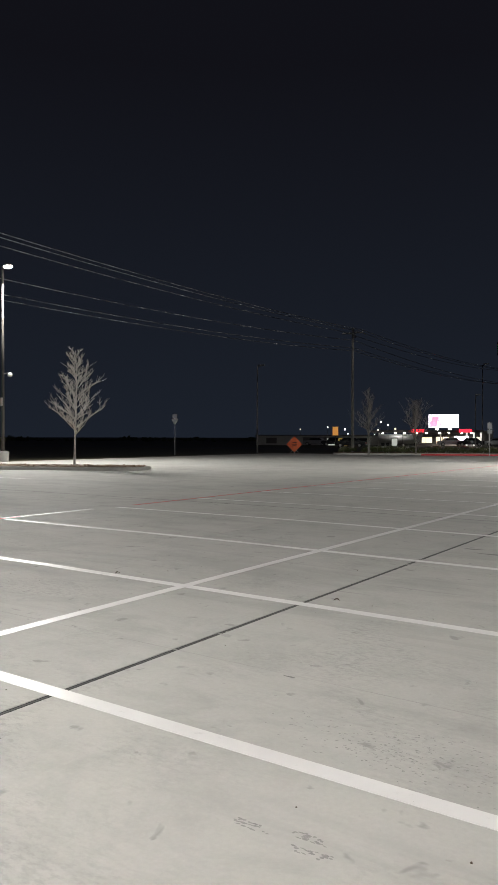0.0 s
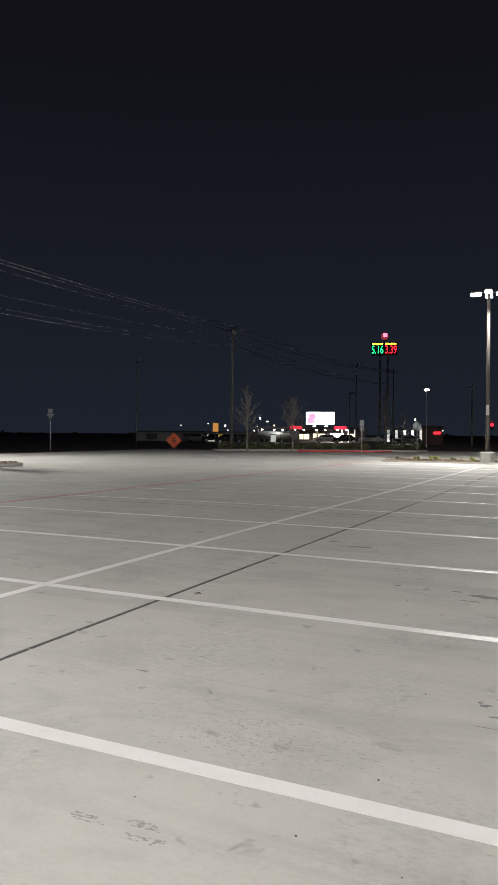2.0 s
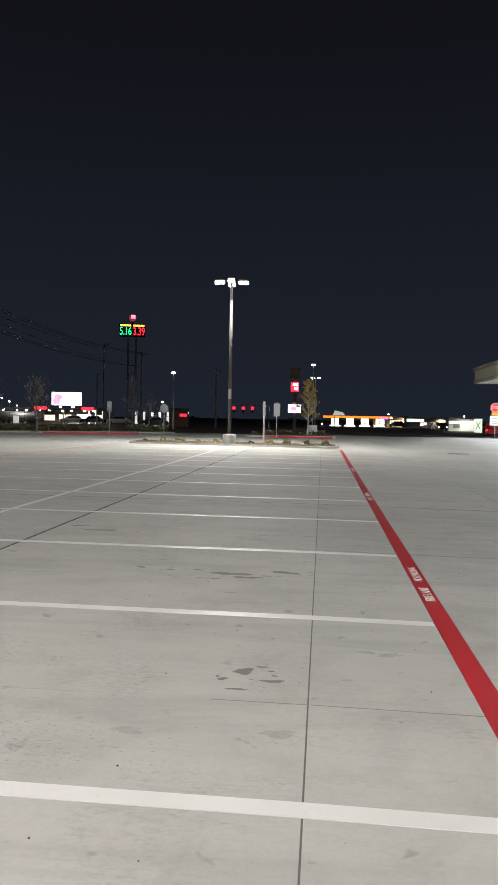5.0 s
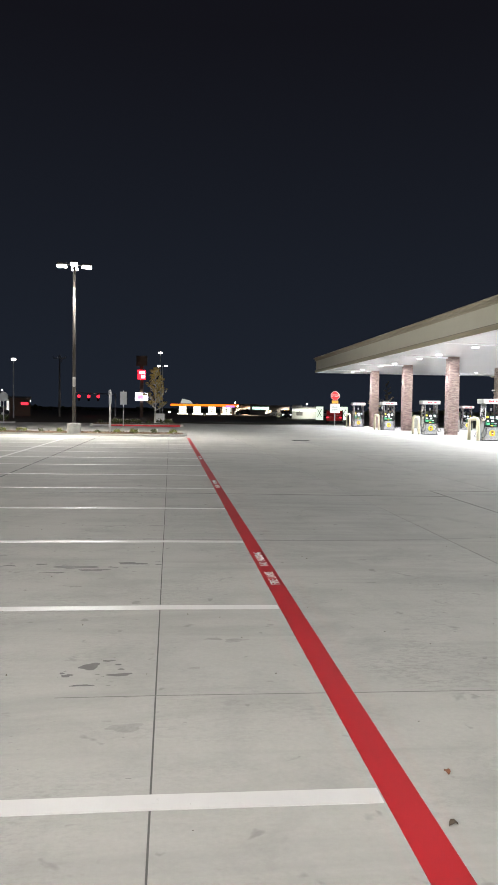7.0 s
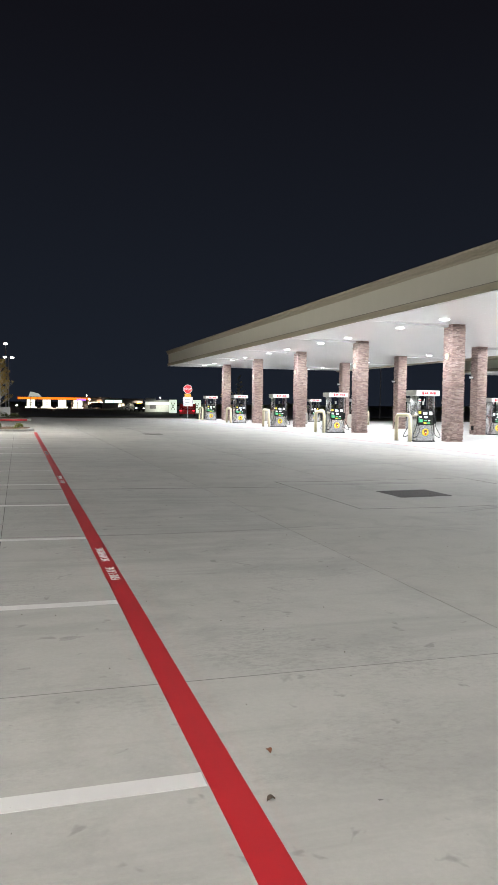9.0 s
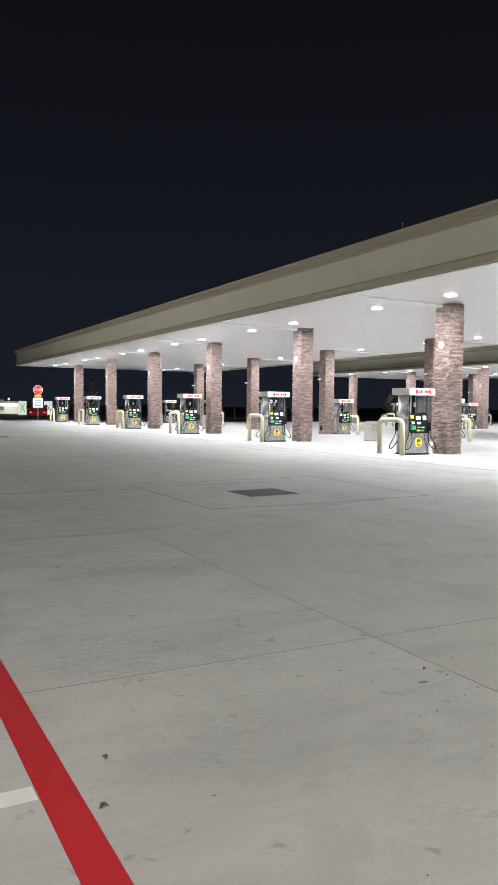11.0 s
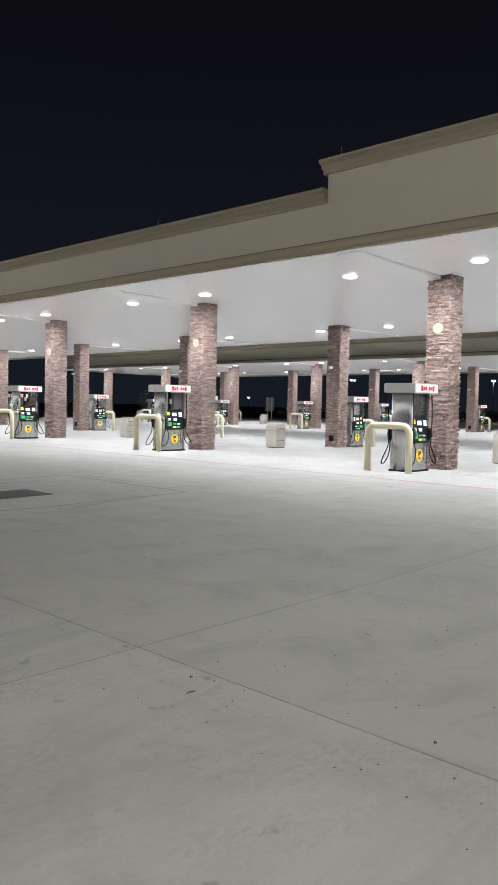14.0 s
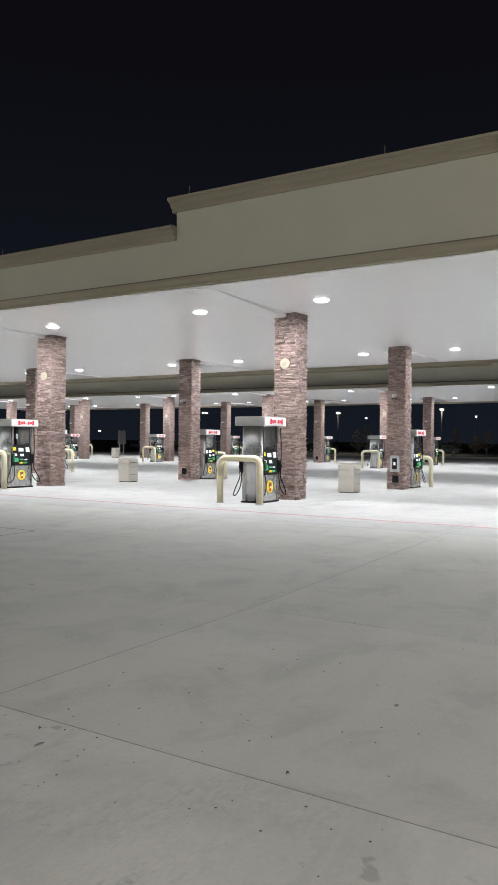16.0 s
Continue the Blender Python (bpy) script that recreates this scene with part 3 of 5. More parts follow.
def column(x, y, front, seed, cabinet=False, nearest=False):
    col = thing("stone_column", "square column clad in brown stacked ledgestone", "column", "canopy columns", at=pose(x, y, gz(x)))
    part("core", box(-HALF + 0.004, HALF - 0.004, -HALF + 0.004, HALF - 0.004, 0, SOFFIT_Z - gz(x) + 0.01), GROUT, col)
    st = new("cladding", NEAR_STONES if nearest else STONES[seed % 3])
    st.parent = col
    tagged(st, "rough brown and mauve stacked stones", kind="stuff")
    if nearest:
        single_stones(col)
    if front:
        medallion(col)
    else:
        cam_box = part("security_camera", box(-HALF - 0.34, -HALF - 0.12, -0.05, 0.06, 3.42, 3.53, 0.015), PUMP_WHITE, col, "small white box camera")
        part("bracket", tube([(-HALF + 0.01, 0, 3.40), (-HALF - 0.14, 0, 3.40), (-HALF - 0.18, 0, 3.43)], 0.022, 8), BLACK, cam_box)
        part("outlet_plate", box(-HALF - 0.055, -HALF - 0.02, -0.12, 0.12, 0.26, 0.52, 0.008), BLACK, col, "dark vent plate low on the stone")
    if cabinet:
        cab = part("extinguisher_cabinet", box(-HALF - 0.12, -HALF - 0.02, -0.17, 0.19, 0.66, 1.26, 0.012), GALV, col, "grey fire extinguisher cabinet with a window")
        part("window", box(-HALF - 0.128, -HALF - 0.121, -0.08, 0.10, 0.76, 1.16), GLASS_DARK, cab)
        part("extinguisher_label", box(-HALF - 0.134, -HALF - 0.129, -0.03, 0.05, 0.90, 1.03), SIGN_WHITE, cab)
    return col


for ci in range(2):
    for k in range(-1 if ci == 0 else 0, 7):
        for ri, rx in enumerate(ROWS[ci]):
            column(rx, ROW_Y[ci][ri][0] + ROW_Y[ci][ri][1] * k, ri == 0, k + 2 * ri + ci + 3, ci == 0 and ri == 1 and k == 0, ci == 0 and ri == 0 and k == 0)


# ---------------------------------------------------------------- fuel pumps
def build_pump():
    """Fuel dispenser, its two serving faces towards -y and +y, its narrow ends towards -x and +x."""
    p = thing("fuel_pump", "steel fuel dispenser with black panels, white top sign and hoses", "fuel pump", "fuel pumps")
    part("plinth", box(-0.50, 0.50, -0.30, 0.30, 0, 0.05), BLACK, p)
    part("lower_cabinet", slab_shape(rounded(-0.49, 0.49, -0.29, 0.29, 0.05), 0.05, 0.74, 0.01), STEEL, p, "brushed steel lower cabinet")
    for sx in (-1, 1):
        arc = [(sx * (0.40 + 0.105 * math.cos(radians(a))), 0.31 * math.sin(radians(a))) for a in range(-90, 91, 9)]
        prof = [(sx * 0.385, -0.31)] + arc + [(sx * 0.385, 0.31)]
        end = part("end_panel", slab_shape(prof, 0.05, 2.02), STEEL, p, "curved brushed steel end panel")
        for poly in end.data.polygons:
            poly.use_smooth = abs(poly.normal.z) < 0.5 and poly.normal.x * sx > 0.05
        part("seam", box(sx * 0.508 - 0.005, sx * 0.508 + 0.001, -0.09, 0.09, 1.30, 1.31), STEEL_DARK, end)
        for s in (-1, 1):
            part("side_stile", box(sx * 0.375 - 0.02, sx * 0.375 + 0.008, s * 0.27 - 0.03, s * 0.27 + 0.03, 1.36, 2.02, 0.004), STEEL_DARK, p)
    part("centre_post", box(-0.03, 0.03, -0.06, 0.06, 1.36, 2.02, 0.004), BLACK, p, "slim black post in the open upper bay")
    part("middle_body", box(-0.38, 0.38, -0.22, 0.22, 0.74, 1.36), BLACK, p)
    head = part("top_sign", slab_shape(rounded(-0.58, 0.58, -0.45, 0.45, 0.03), 2.02, 2.26, 0.01), PUMP_GREY, p, "box-shaped top sign with white faces")
    for s in (-1, 1):
        face = part("sign_face", box(-0.56, 0.56, s * 0.452 - 0.004, s * 0.452 + 0.006, 2.04, 2.24), PUMP_WHITE, head, "white face with red lettering bars")
        yb = s * 0.462
        for i, (a, b, h0, h1) in enumerate(((-0.30, -0.21, 2.07, 2.21), (-0.19, -0.11, 2.075, 2.19), (-0.09, -0.01, 2.075, 2.19), (0.01, 0.07, 2.12, 2.145), (0.09, 0.17, 2.075, 2.19), (0.19, 0.27, 2.075, 2.19), (0.29, 0.37, 2.07, 2.21))):
            part("red_bar", box(a, b, yb - 0.003, yb + 0.003, h0 + 0.012 * (i % 3), h1 - 0.014 * (i % 2), 0.002), RED_MARK, head)
        # leaning operator panel
        def lean(x0, x1, z0, z1, out, material, name, label="", bevel=0.004):
            bm = bmesh.new()
            vs = add_box(bm, x0, x1, -0.012, 0.012, z0, z1, bevel)
            for v in bm.verts:
                v.co.y = s * (out + (1.02 - v.co.z) * 0.14) + v.co.y
            return part(name, bm, material, p, label)
        lean(-0.40, 0.40, 0.74, 1.42, 0.29, BLACK, "operator_panel", "black operator panel with stickers and screens", 0.015)
        lean(-0.11, 0.08, 1.20, 1.31, 0.306, SCREEN, "price_screen", "lit price display")
        lean(-0.34, -0.22, 1.23, 1.34, 0.306, YELLOW, "sticker", "yellow sticker")
        lean(0.19, 0.34, 1.18, 1.33, 0.306, STICKER, "sticker", "white sticker")
        lean(-0.06, 0.08, 1.04, 1.12, 0.306, SCREEN, "card_screen", "lit card reader screen")
        lean(-0.33, -0.20, 1.05, 1.13, 0.306, STICKER, "sticker")
        lean(-0.36, -0.16, 0.86, 0.99, 0.306, GREEN_TAG, "sticker", "green sticker")
        lean(-0.10, 0.05, 0.91, 0.955, 0.306, GREEN_TAG, "grade_button", "green grade button")
        lean(0.10, 0.22, 0.91, 0.95, 0.306, STICKER, "grade_button")
        lean(-0.12, 0.02, 0.80, 0.855, 0.306, YELLOW, "grade_button", "yellow grade button")
        lean(0.04, 0.20, 0.80, 0.855, 0.306, GREEN_TAG, "grade_button", "green grade button")
        # emblem on the lower cabinet
        bm = bmesh.new()
        bmesh.ops.create_cone(bm, cap_ends=True, segments=28, radius1=0.165, radius2=0.165, depth=0.008, matrix=pose(0, s * 0.295, 0.42, 90, 0, 0))
        em = part("emblem", bm, YELLOW, p, "round yellow emblem with plain marks")
        part("mark", box(-0.06, 0.07, s * 0.303 - 0.003, s * 0.303 + 0.003, 0.40, 0.53, 0.002), BROWN, em)
        part("mark", box(-0.04, 0.05, s * 0.305 - 0.003, s * 0.305 + 0.003, 0.31, 0.38, 0.002), RED_MARK, em)
        part("mark", box(-0.01, 0.05, s * 0.307 - 0.003, s * 0.307 + 0.003, 0.39, 0.44, 0.002), STICKER, em)
        # nozzles and hoses at both ends of the face
        for sx in (-1, 1):
            noz = part("nozzle", tube([(sx * 0.40, s * 0.36, 0.86), (sx * 0.40, s * 0.40, 0.95), (sx * 0.385, s * 0.37, 1.05), (sx * 0.38, s * 0.31, 1.10)], [0.03, 0.04, 0.036, 0.02], 8), GREEN if sx < 0 else BLACK, p, "fuel nozzle in its holster")
            part("holster", box(sx * 0.40 - 0.06, sx * 0.40 + 0.06, s * 0.335 - 0.03, s * 0.335 + 0.03, 0.80, 1.12, 0.012), BLACK, p)
            pts = []
            for i in range(33):
                u = i / 32
                # up along the post, out and down in a loop to the nozzle
                if u < 0.35:
                    q = u / 0.35
                    pts.append((sx * 0.47, s * (0.34 + 0.03 * math.sin(q * 3)), 1.98 - 1.30 * q))
                else:
                    q = (u - 0.35) / 0.65
                    pts.append((sx * (0.47 + 0.15 * math.sin(math.pi * q) ** 2 + 0.13 * math.sin(2 * math.pi * q) - 0.05 * q), s * (0.34 + 0.08 * math.sin(math.pi * q)), 0.68 - 0.58 * math.sin(math.pi * q) + 0.18 * q))
            part("hose", tube(pts, 0.014, 6), BLACK, p, "black rubber hose", True)
    part("warning_label", box(-0.05, 0.05, -0.066, -0.062, 1.62, 1.78), PUMP_GREY, p)
    return p


PUMP_GAP = 1.24
pump = build_pump()
slots = []
for ci, cx in enumerate(CANOPY_X):
    for k in range(-1 if ci == 0 else 0, 7):
        slots.append((ROWS[ci][0] - PUMP_GAP - 0.24, ROW_Y[ci][0][0] + 0.10 + ROW_Y[ci][0][1] * k, 0))
        slots.append((ROWS[ci][1] + PUMP_GAP, ROW_Y[ci][1][0] + ROW_Y[ci][1][1] * k, 180))
pump.matrix_world = pose(slots[0][0], slots[0][1], gz(slots[0][0]))
for x, y, turn in slots[1:]:
    copy_thing(pump, pose(x, y, gz(x), 0, 0, turn))


# bent pipe guards at the ends of the islands
def build_guard():
    g = thing("pipe_guard", "cream painted bent steel pipe guard", "bollard", "pump guards")
    hw, h, r = 0.60, 1.17, 0.20
    pts = [(0, -hw, 0), (0, -hw, h - r)]
    for i in range(1, 8):
        a = radians(90 * i / 8)
        pts.append((0, -hw + r - r * math.cos(a), h - r + r * math.sin(a)))
    pts += [(0, -hw + r, h), (0, hw - r, h)]
    for i in range(1, 8):
        a = radians(90 * i / 8)
        pts.append((0, hw - r + r * math.sin(a), h - r + r * math.cos(a)))
    pts += [(0, hw, h - r), (0, hw, 0)]
    part("pipe", tube(pts, 0.085, 16), CREAM, g, "", True)
    for s in (-1, 1):
        part("collar", tube([(0, s * hw, 0), (0, s * hw, 0.02)], 0.12, 16), KERB, g)
    return g


guard = build_guard()
spots = []
for ci, cx in enumerate(CANOPY_X):
    for k in range(-1 if ci == 0 else 0, 7):
        spots += [(ROWS[ci][0] - 2.36, ROW_Y[ci][0][0] + 0.20 + ROW_Y[ci][0][1] * k), (ROWS[ci][1] + 2.06, ROW_Y[ci][1][0] + ROW_Y[ci][1][1] * k)]
guard.matrix_world = pose(spots[0][0], spots[0][1], gz(spots[0][0]))
for x, y in spots[1:]:
    copy_thing(guard, pose(x, y, gz(x)))


def build_bin():
    b = thing("litter_bin", "square taupe metal litter bin with a domed top", "litter bin", "litter bins")
    part("foot", box(-0.25, 0.25, -0.25, 0.25, 0, 0.035), BLACK, b)
    part("body", slab_shape(rounded(-0.29, 0.29, -0.29, 0.29, 0.04), 0.03, 0.78, 0.004), TAUPE, b)
    part("hood", slab_shape(rounded(-0.293, 0.293, -0.293, 0.293, 0.05), 0.786, 0.99, 0.07), TAUPE, b, "domed taupe hood")
    for s in (-1, 1):
        door = part("flap", box(-0.20, 0.20, s * 0.296 - 0.006, s * 0.296 + 0.006, 0.80, 0.90, 0.003), PUMP_GREY, b, "pale push flap")
        part("flap_edge", box(-0.20, 0.20, s * 0.300 - 0.006, s * 0.300 + 0.006, 0.785, 0.798), BLACK, door)
        part("side_panel", box(s * 0.293 - 0.006, s * 0.293 + 0.005, -0.235, 0.235, 0.09, 0.74, 0.004), TAUPE, b)
        for z in (0.30, 0.60):
            part("seam", box(-0.23, 0.23, s * 0.292 - 0.004, s * 0.292 + 0.003, z, z + 0.012), STEEL_DARK, b)
    return b


bin_ = build_bin()
bspots = [(cx + 8.85, 10.05 + 9.64 * k) for ci, cx in enumerate(CANOPY_X) for k in range(-1 if ci == 0 else 0, 7)]
bin_.matrix_world = pose(bspots[0][0], bspots[0][1], gz(bspots[0][0]))
for x, y in bspots[1:]:
    copy_thing(bin_, pose(x, y, gz(x)))

# ---------------------------------------------------------------- lines on the pavement
LIFT = 0.0022
STALL = 2.743
for k in range(0, 13):
    y = 2.815 + STALL * k
    for x0, x1 in ((-4.631, 0.96), (-11.0, -4.741)):
        tagged(part("stall_line", sheet(x0, x1, y - 0.056, y + 0.056, LIFT), WHITE_PAINT), "worn white painted stall line on concrete", "road marking", "stall lines", "structure")
tagged(part("centre_line", sheet(-4.738, -4.634, -2.5, 37.2, LIFT), WHITE_PAINT), "long white line between the two stall rows", "road marking", kind="structure")
fire_lane = tagged(part("fire_lane_line", sheet(0.968, 1.116, -8, 37.3, LIFT), RED_PAINT), "long red painted fire lane line with white stencilled words", "road marking", kind="structure")
tagged(part("fire_lane_line", sheet(-11.10, -11.0, 11.6, 40.0, LIFT), RED_PAINT), "thin worn red line along the outer stalls", "road marking", kind="structure")
tagged(part("fire_lane_line", sheet(-11.2, -11.1, -8, 8.7, LIFT), RED_PAINT), "thin worn red line along the outer stalls", "road marking", kind="structure")
tagged(part("stall_line", sheet(-11.2, -11.1, 8.7, 10.5, LIFT), WHITE_PAINT), "short white line that ends the outer red line", "road marking", kind="structure")
tagged(part("stall_line", sheet(-27.5, -21.0, 16.9, 17.0, LIFT), WHITE_PAINT), "worn white painted stall line on concrete", "road marking", "stall lines", "structure")
tagged(part("canopy_line", sheet(14.70, 14.79, SOUTH, NORTH, LIFT), RED_FADED), "thin red line along the canopy edge", "road marking", kind="structure")


def words(text, size, m, material, name, parent=None, label="", stretch=1.0, depth=0.0015):
    cu = bpy.data.curves.new(name, "FONT")
    cu.body, cu.size, cu.align_x, cu.align_y, cu.extrude = text, size, "CENTER", "CENTER", depth
    tmp = bpy.data.objects.new(name, cu)
    me = bpy.data.meshes.new_from_object(tmp)
    bpy.data.objects.remove(tmp)
    for v in me.vertices:
        v.co.x *= stretch
    me.materials.append(material)
    ob = new(name, me)
    if parent is not None:
        ob.parent = parent
    ob.matrix_world = m
    return tagged(ob, label) if label else ob


for y0 in (6.50, 14.2, 21.9):
    for text, dy in (("FIRE LANE", 0.0), ("NO PARKING", 0.84)):
        words(text, 0.115, pose(1.045, y0 + dy, gz(1.02) + 0.0065, 0, 0, 90), WHITE_PAINT, "stencil_words", fire_lane, "white stencilled words", 0.95)

# drain pads and grates
def drain(x0, x1, y0, y1, pad):
    d = thing("drain_grate", "dark cast iron drain grate set in the concrete", "drain", "drain grates", "structure")
    part("pit", sheet(x0, x1, y0, y1, 0.002, 0.001), IRON, d)
    n = 14
    for i in range(n):
        a = x0 + (x1 - x0) * (i + 0.1) / n
        part("grate_bar", sheet(a, a + (x1 - x0) / n * 0.8, y0, y1, 0.007, 0.006), IRON, d)
    for a, b, c, e in ((x0 - 0.04, x1 + 0.04, y0 - 0.04, y0), (x0 - 0.04, x1 + 0.04, y1, y1 + 0.04), (x0 - 0.04, x0, y0, y1), (x1, x1 + 0.04, y0, y1)):
        part("rim", sheet(a, b, c, e, 0.006, 0.005), IRON, d)
    if pad:
        a, b, c, e = pad
        w = 0.015
        for q in ((a, b, c, c + w), (a, b, e - w, e), (a, a + w, c, e), (b - w, b, c, e)):
            part("pad_joint", sheet(*q, 0.003, 0.002), JOINT_GREY, d, "dark sealed joint round the drain pad")


drain(6.58, 7.52, 11.30, 12.15, (5.18, 9.55, 10.02, 13.95))
drain(6.3, 7.1, 36.3, 37.1, None)

# stains, crumbs and leaves on the slabs
rs = random.Random(5)


def blot(bm, x, y, rx, ry, lift, seed, n=18):
    r = random.Random(seed)
    ph = [r.uniform(0, 6.28) for _ in range(4)]
    c = bm.verts.new((x, y, gz(x) + lift))
    ring = []
    for i in range(n):
        a = 2 * math.pi * i / n
        q = 1 + 0.22 * math.sin(2 * a + ph[0]) + 0.16 * math.sin(3 * a + ph[1]) + 0.12 * math.sin(5 * a + ph[2])
        X, Y = x + rx * q * math.cos(a), y + ry * q * math.sin(a)
        ring.append(bm.verts.new((X, Y, gz(X) + lift)))
    for i in range(n):
        bm.faces.new((c, ring[i], ring[(i + 1) % n]))


bm, faint = bmesh.new(), bmesh.new()
for i, (x, y, rx, ry) in enumerate(((-0.32, 4.31, 0.12, 0.09), (-0.14, 4.17, 0.11, 0.05), (-0.43, 4.17, 0.06, 0.04), (-0.33, 4.02, 0.10, 0.03), (-0.22, 4.40, 0.06, 0.03),
                                   (-0.78, 3.42, 0.13, 0.06), (-0.07, 3.48, 0.16, 0.06), (-0.74, 6.98, 0.34, 0.13), (-0.55, 6.85, 0.22, 0.08), (-0.23, 7.13, 0.24, 0.10), (-1.07, 7.10, 0.10, 0.05),
                                   (-1.35, 7.06, 0.10, 0.04), (-1.64, 7.12, 0.08, 0.06), (-0.9, 6.75, 0.18, 0.04), (-2.7, 9.3, 0.35, 0.10), (-3.1, 9.6, 0.25, 0.07),
                                   (-3.44, 4.61, 0.07, 0.05), (-3.3, 4.35, 0.10, 0.05), (-2.95, 5.45, 0.08, 0.05), (-3.9, 6.1, 0.08, 0.03), (-2.4, 4.1, 0.07, 0.03), (0.28, 4.26, 0.05, 0.03), (0.56, 4.76, 0.12, 0.06),
                                   (0.45, 3.75, 0.08, 0.05), (0.0, 9.4, 0.25, 0.07), (-2.0, 12.8, 0.3, 0.1), (1.32, 9.05, 0.12, 0.08), (5.6, 28.0, 0.9, 0.25), (7.0, 27.2, 0.8, 0.2), (6.2, 9.5, 0.3, 0.1), (7.1, 3.95, 0.35, 0.08), (6.6, 3.9, 0.32, 0.05))):
    dark = i < 5 or 7 <= i <= 15
    m = 0.52 if dark else 0.62
    blot(bm if dark else faint, x, y, rx * m, ry * m, 0.0012, i, 26)
    for q in range(3):
        a = rs.uniform(0, 6.28)
        d = rs.uniform(0.9, 1.9)
        k = rs.uniform(0.05, 0.16)
        blot(bm if dark else faint, x + rx * d * math.cos(a), y + ry * d * math.sin(a), rx * k, ry * k, 0.00125, 3000 + 10 * i + q, 9)
for i in range(150):
    x, y = rs.uniform(-9, 8), rs.uniform(1.6, 22)
    q = rs.uniform(0.006, 0.026)
    blot(bm if i % 3 == 0 else faint, x, y, q * rs.uniform(1, 2.6), q * 0.6, 0.0011, 100 + i, 9)
# long soft smears along the stalls
for i in range(30):
    x, y = rs.uniform(-8.0, -1.2), 5.9 + 2.743 * rs.randrange(0, 4) + rs.uniform(0.3, 2.3)
    blot(faint, x, y, rs.uniform(0.10, 0.42), rs.uniform(0.008, 0.03), 0.001, 5000 + i, 20)
tagged(part("oil_stains", bm, STAIN, pavement), "dark oil stains on the slabs", kind="stuff")
tagged(part("old_stains", faint, STAIN_FAINT, pavement), "faint old stains and smears on the slabs", kind="stuff")


def tyre_arc(bm, cx, cy, r, a0, a1, width, lift=0.0016):
    """A thin curved tyre mark that lies on the slabs."""
    last = None
    n = 22
    for i in range(n + 1):
        a = radians(a0 + (a1 - a0) * i / n)
        w = width * math.sin(math.pi * min(0.97, max(0.03, i / n))) * (1 + 0.3 * math.sin(i * 1.9))
        pair = [bm.verts.new((cx + q * math.cos(a), cy + q * math.sin(a), gz(cx + q * math.cos(a)) + lift)) for q in (r - w / 2, r + w / 2)]
        if last:
            bm.faces.new((last[0], pair[0], pair[1], last[1]))
        last = pair


bm = bmesh.new()
tyre_arc(bm, 6.4, 4.0, 9.35, 74, 97, 0.10)
tyre_arc(bm, 6.9, 3.4, 10.1, 76, 99, 0.07)
tyre_arc(bm, 9.2, 2.6, 7.4, 92, 112, 0.08)
tyre_arc(bm, 9.4, 2.2, 7.95, 94, 110, 0.05)
tyre_arc(bm, 1.3, 22.0, 13.6, 263, 284, 0.05)
tagged(part("tyre_marks", bm, SCUFF, pavement), "thin curved dark tyre marks near the drain", kind="stuff")
# broken tyre scuffs, short dashes in two rows
bm = bmesh.new()
for gx, gy in ((-1.66, 2.26), (-1.45, 2.31), (-1.38, 2.23)):
    for i in range(22):
        blot(bm, gx + rs.uniform(-0.07, 0.10), gy + rs.uniform(-0.022, 0.022), rs.uniform(0.006, 0.018), rs.uniform(0.003, 0.006), 0.0013, 900 + i, 7)
for i in range(420):
    blot(bm, -1.35 + rs.gauss(0, 0.35), 3.2 + rs.gauss(0, 0.14), rs.uniform(0.002, 0.012), rs.uniform(0.0015, 0.005), 0.0013, 1200 + i, 7)
tagged(part("tyre_scuffs", bm, SCUFF, pavement), "broken dark tyre scuffs", kind="stuff")
bm = bmesh.new()
for i in range(260):
    x, y = rs.uniform(-9, 9), 1.2 + abs(rs.gauss(0, 7))
    q = rs.uniform(0.002, 0.006)
    bmesh.ops.create_cone(bm, cap_ends=True, segments=5, radius1=q, radius2=q * 0.4, depth=q, matrix=pose(x, y, gz(x) + q / 2, 0, 0, rs.uniform(0, 90)))
for i in range(60):
    x, y = rs.uniform(2.8, 5.5), rs.uniform(1.2, 3.6)
    q = rs.uniform(0.002, 0.006)
    bmesh.ops.create_cone(bm, cap_ends=True, segments=5, radius1=q * 1.4, radius2=q * 0.4, depth=q * 0.6, matrix=pose(x, y, gz(x) + q / 4, 0, 0, rs.uniform(0, 90)))
tagged(part("grit", bm, DEBRIS, pavement), "scattered dark grit on the slabs", kind="stuff")


def dead_leaf(x, y, size, turn):
    bm = bmesh.new()
    mid = []
    for i in range(7):
        u = i / 6
        w = size * 0.38 * math.sin(math.pi * min(1, u * 0.92 + 0.06)) * (1 + 0.25 * math.sin(9 * u))
        xx, zz = size * (u - 0.5), 0.006 + 0.012 * math.sin(math.pi * u)
        mid.append([bm.verts.new((xx, -w, zz + 0.006)), bm.verts.new((xx, 0, zz)), bm.verts.new((xx, w, zz + 0.008))])
    for a, b in zip(mid, mid[1:]):
        for i in range(2):
            bm.faces.new((a[i], b[i], b[i + 1], a[i + 1]))
    ob = part("dead_leaf", bm, LEAF_DRY if 1.2 < x < 2 else DEBRIS)
    ob.matrix_world = pose(x, y, gz(x) + 0.001, 0, 0, turn)
    tagged(ob, "curled brown dead leaf on the concrete", "leaf", "dead leaves")


for x, y, s, a in ((1.285, 2.96, 0.036, 100), (1.165, 2.58, 0.036, 10), (-3.15, 5.83, 0.05, 20), (-5.65, 5.62, 0.05, 70), (3.55, 1.80, 0.018, -35), (3.3, 3.2, 0.018, 10)):
    dead_leaf(x, y, s, a)

